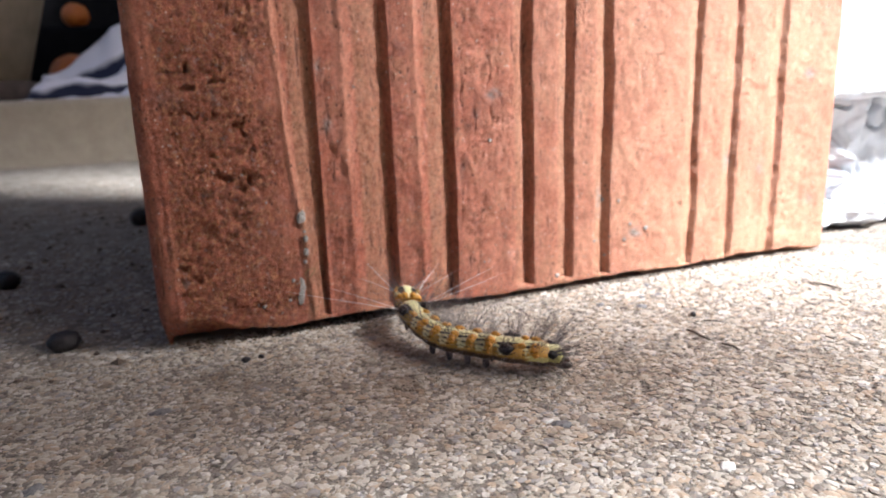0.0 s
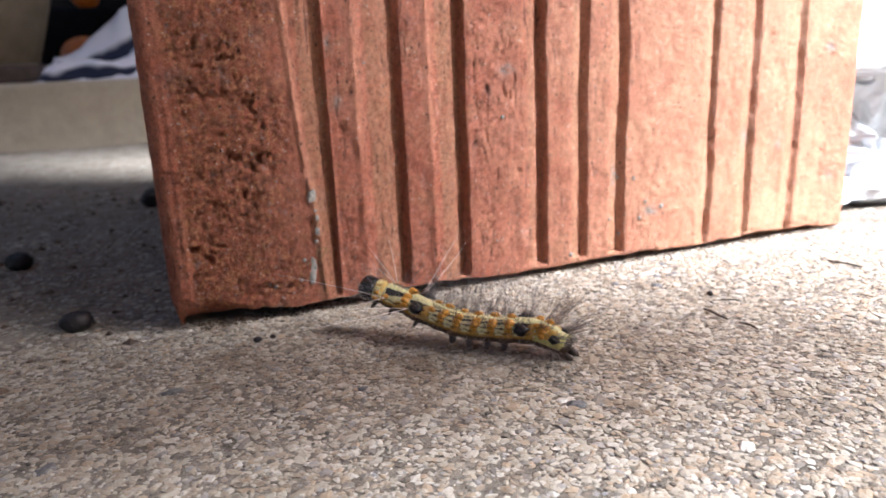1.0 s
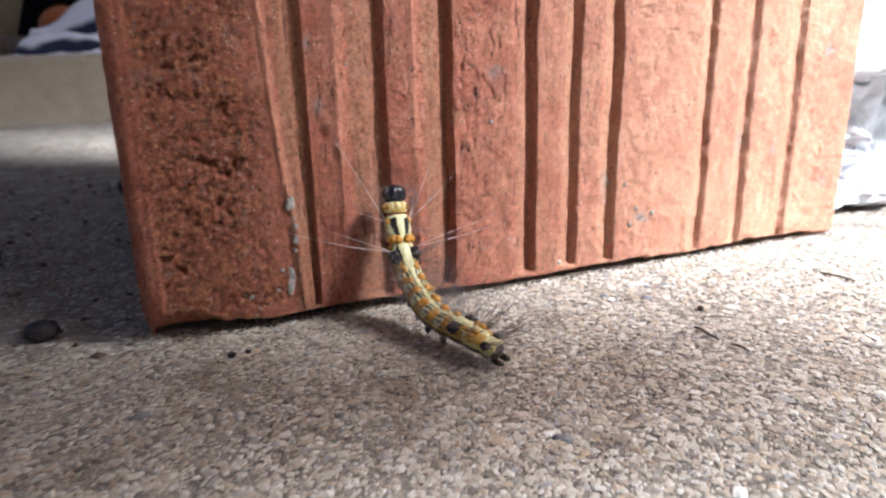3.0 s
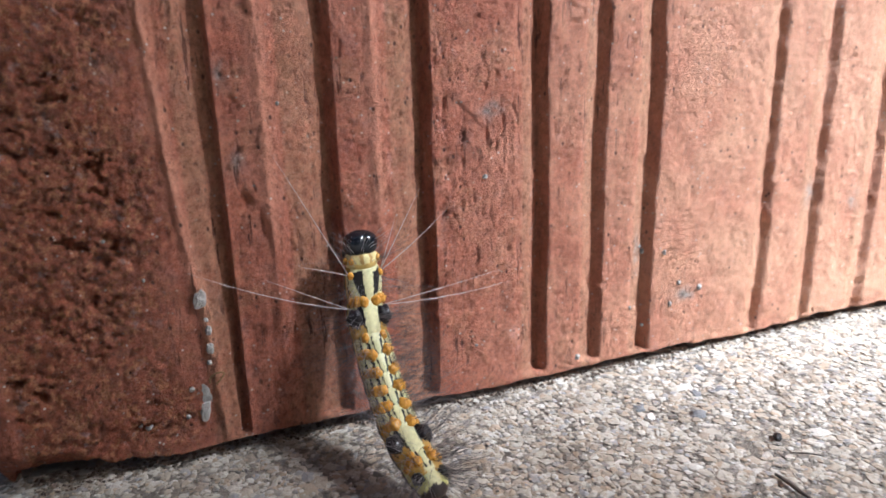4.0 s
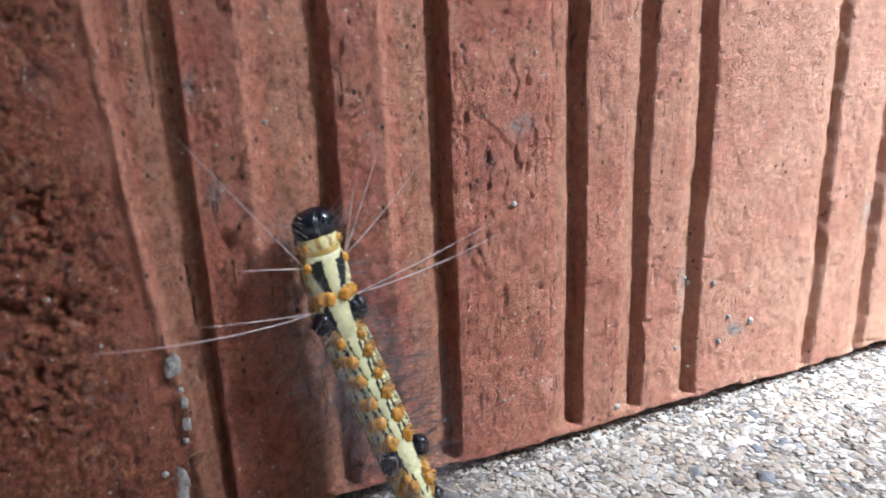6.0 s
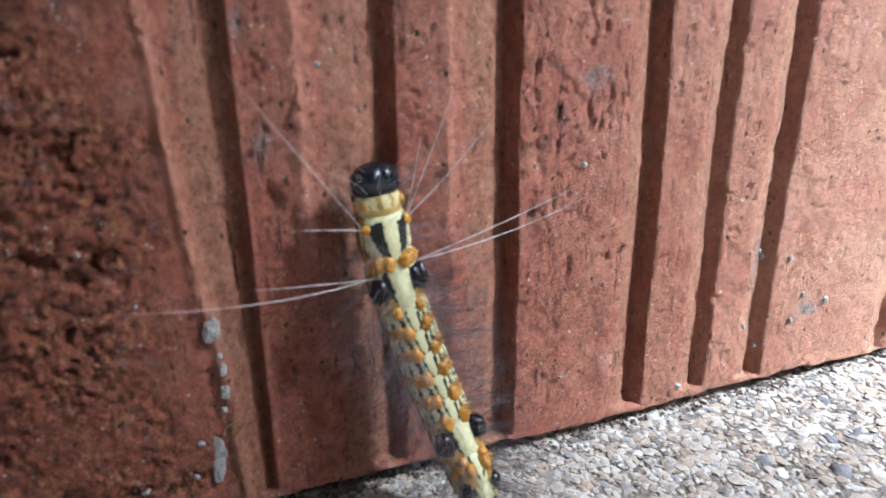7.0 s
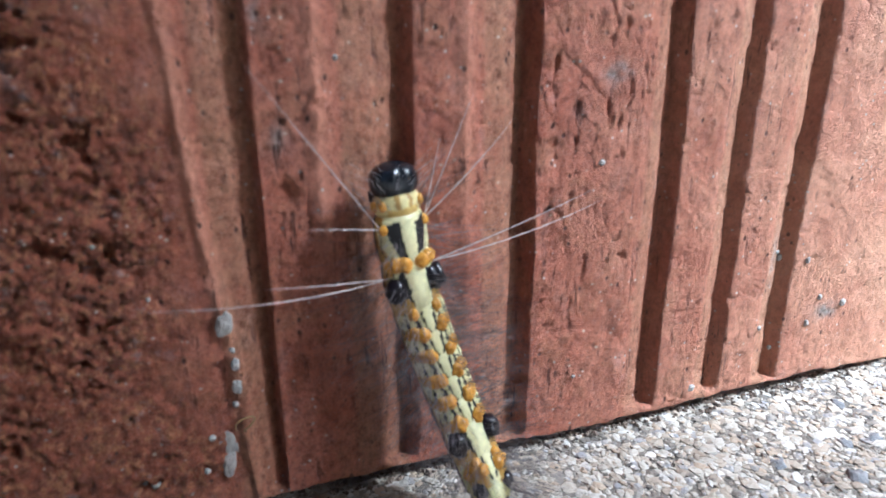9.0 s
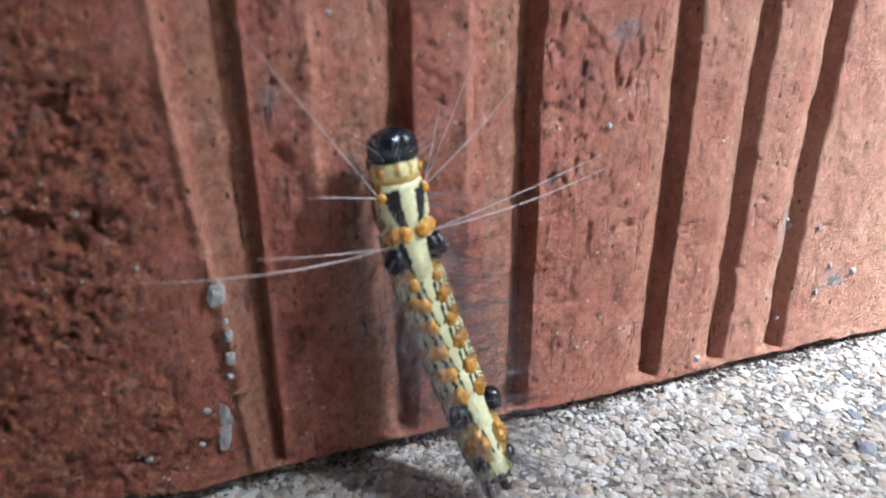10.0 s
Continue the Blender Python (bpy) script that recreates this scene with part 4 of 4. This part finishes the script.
def spine_frames(points):
    """Where each piece sits on a body line through the points (centimetres, head first)."""
    pts = [Vector(p) for p in points]
    ends = [pts[0] * 2 - pts[1]] + pts + [pts[-1] * 2 - pts[-2]]
    fine = []
    for i in range(1, len(ends) - 2):
        a, b, c, d = ends[i - 1], ends[i], ends[i + 1], ends[i + 2]
        for k in range(24):
            s = k / 24
            fine.append(0.5 * ((2 * b) + (c - a) * s + (2 * a - 5 * b + 4 * c - d) * s * s + (3 * b - a - 3 * c + d) * s ** 3))
    fine.append(pts[-1])
    run = [0.0]
    for p, q in zip(fine, fine[1:]):
        run.append(run[-1] + (q - p).length)

    def at(s):
        s *= run[-1]
        for i in range(len(run) - 1):
            if run[i + 1] >= s:
                return fine[i].lerp(fine[i + 1], (s - run[i]) / max(run[i + 1] - run[i], 1e-6))
        return fine[-1]

    found = []
    for _, place, _, _, _ in PIECES:
        p = at(place)
        ahead = (at(max(place - 0.045, 0.0)) - at(min(place + 0.045, 1.0))).normalized()
        wall = min(max((p.z - 0.3) / 0.8, 0.0), 1.0) * min(max((p.y - 7.3) / 0.9, 0.0), 1.0)
        up = Vector((0, -0.25, 1)).lerp(Vector((0.13, -1, 0.15)), wall)
        side = ahead.cross(up).normalized()
        up = side.cross(ahead)
        m = Matrix((side, ahead, up)).transposed().to_4x4()
        m.translation = p * C
        found.append(m)
    return found


def motions():
    rows = []

    def line(t, *points):
        rows.append((t, spine_frames(points)))

    line(0.0, (2.19, 8.62, 0.36), (2.11, 8.34, 0.47), (2.04, 7.93, 0.38), (2.15, 7.35, 0.26), (2.49, 6.90, 0.23), (2.81, 6.56, 0.22), (3.25, 6.34, 0.15))
    line(0.5, (2.04, 8.30, 0.66), (2.06, 8.10, 0.43), (2.08, 7.70, 0.27), (2.24, 7.20, 0.22), (2.52, 6.74, 0.23), (2.89, 6.53, 0.22), (3.23, 6.33, 0.15))
    line(1.0, (1.34, 7.86, 0.57), (1.60, 7.66, 0.46), (1.86, 7.38, 0.34), (2.18, 7.02, 0.24), (2.53, 6.74, 0.22), (2.81, 6.49, 0.22), (3.01, 6.18, 0.12))
    line(1.5, (1.57, 8.20, 0.76), (1.75, 8.00, 0.56), (1.90, 7.65, 0.36), (2.11, 7.20, 0.23), (2.49, 6.81, 0.23), (2.80, 6.59, 0.22), (3.09, 6.37, 0.15))
    line(2.0, (2.14, 8.55, 0.94), (2.11, 8.34, 0.63), (2.12, 8.00, 0.37), (2.17, 7.55, 0.23), (2.33, 7.10, 0.21), (2.65, 6.61, 0.24), (3.08, 6.33, 0.15))
    line(2.2, (2.20, 8.58, 1.02), (2.16, 8.40, 0.70), (2.14, 8.05, 0.40), (2.18, 7.60, 0.24), (2.32, 7.15, 0.21), (2.62, 6.66, 0.24), (3.03, 6.38, 0.15))
    line(3.3, (2.17, 8.68, 1.64), (2.19, 8.60, 1.20), (2.25, 8.35, 0.66), (2.28, 7.90, 0.36), (2.38, 7.50, 0.26), (2.47, 7.11, 0.24), (2.60, 6.85, 0.15))
    line(3.5, (2.12, 8.68, 1.63), (2.24, 8.65, 1.23), (2.24, 8.50, 0.84), (2.24, 8.05, 0.40), (2.31, 7.50, 0.29), (2.43, 7.10, 0.24), (2.58, 6.94, 0.15))
    line(4.0, (2.31, 8.68, 1.89), (2.31, 8.66, 1.51), (2.30, 8.55, 1.17), (2.34, 8.30, 0.73), (2.36, 7.90, 0.45), (2.42, 7.60, 0.29), (2.45, 7.32, 0.20))
    line(4.5, (1.58, 8.68, 1.97), (1.77, 8.66, 1.79), (2.10, 8.60, 1.36), (2.26, 8.40, 0.90), (2.34, 8.10, 0.51), (2.40, 7.75, 0.26), (2.43, 7.36, 0.20))
    line(5.0, (1.56, 8.68, 2.20), (1.79, 8.66, 1.89), (2.09, 8.60, 1.41), (2.31, 8.45, 1.01), (2.41, 8.20, 0.60), (2.43, 7.95, 0.38), (2.45, 7.75, 0.23))
    line(5.2, (1.58, 8.68, 2.36), (1.73, 8.66, 2.01), (2.04, 8.60, 1.50), (2.23, 8.50, 1.09), (2.33, 8.35, 0.70), (2.38, 8.15, 0.43), (2.43, 7.95, 0.27))
    line(6.3, (2.00, 8.68, 2.42), (2.05, 8.66, 2.12), (2.09, 8.64, 1.74), (2.21, 8.60, 1.29), (2.34, 8.50, 0.88), (2.44, 8.34, 0.53), (2.50, 8.15, 0.27))
    line(7.0, (2.00, 8.68, 2.42), (2.03, 8.66, 2.12), (2.09, 8.64, 1.74), (2.22, 8.60, 1.28), (2.35, 8.50, 0.86), (2.45, 8.34, 0.51), (2.51, 8.14, 0.25))
    line(10.0, (2.02, 8.68, 2.37), (2.045, 8.66, 2.08), (2.10, 8.64, 1.73), (2.22, 8.60, 1.28), (2.35, 8.50, 0.86), (2.45, 8.34, 0.51), (2.51, 8.14, 0.25))
    base = [(t, Matrix.Translation((found[7].translation.x, found[7].translation.y, 0))) for t, found in rows]
    walk(CATERPILLAR, base)
    for k, ob in enumerate(SEGMENTS):
        walk(ob, [(t, home.inverted() @ found[k]) for (t, found), (_, home) in zip(rows, base)])


motions()
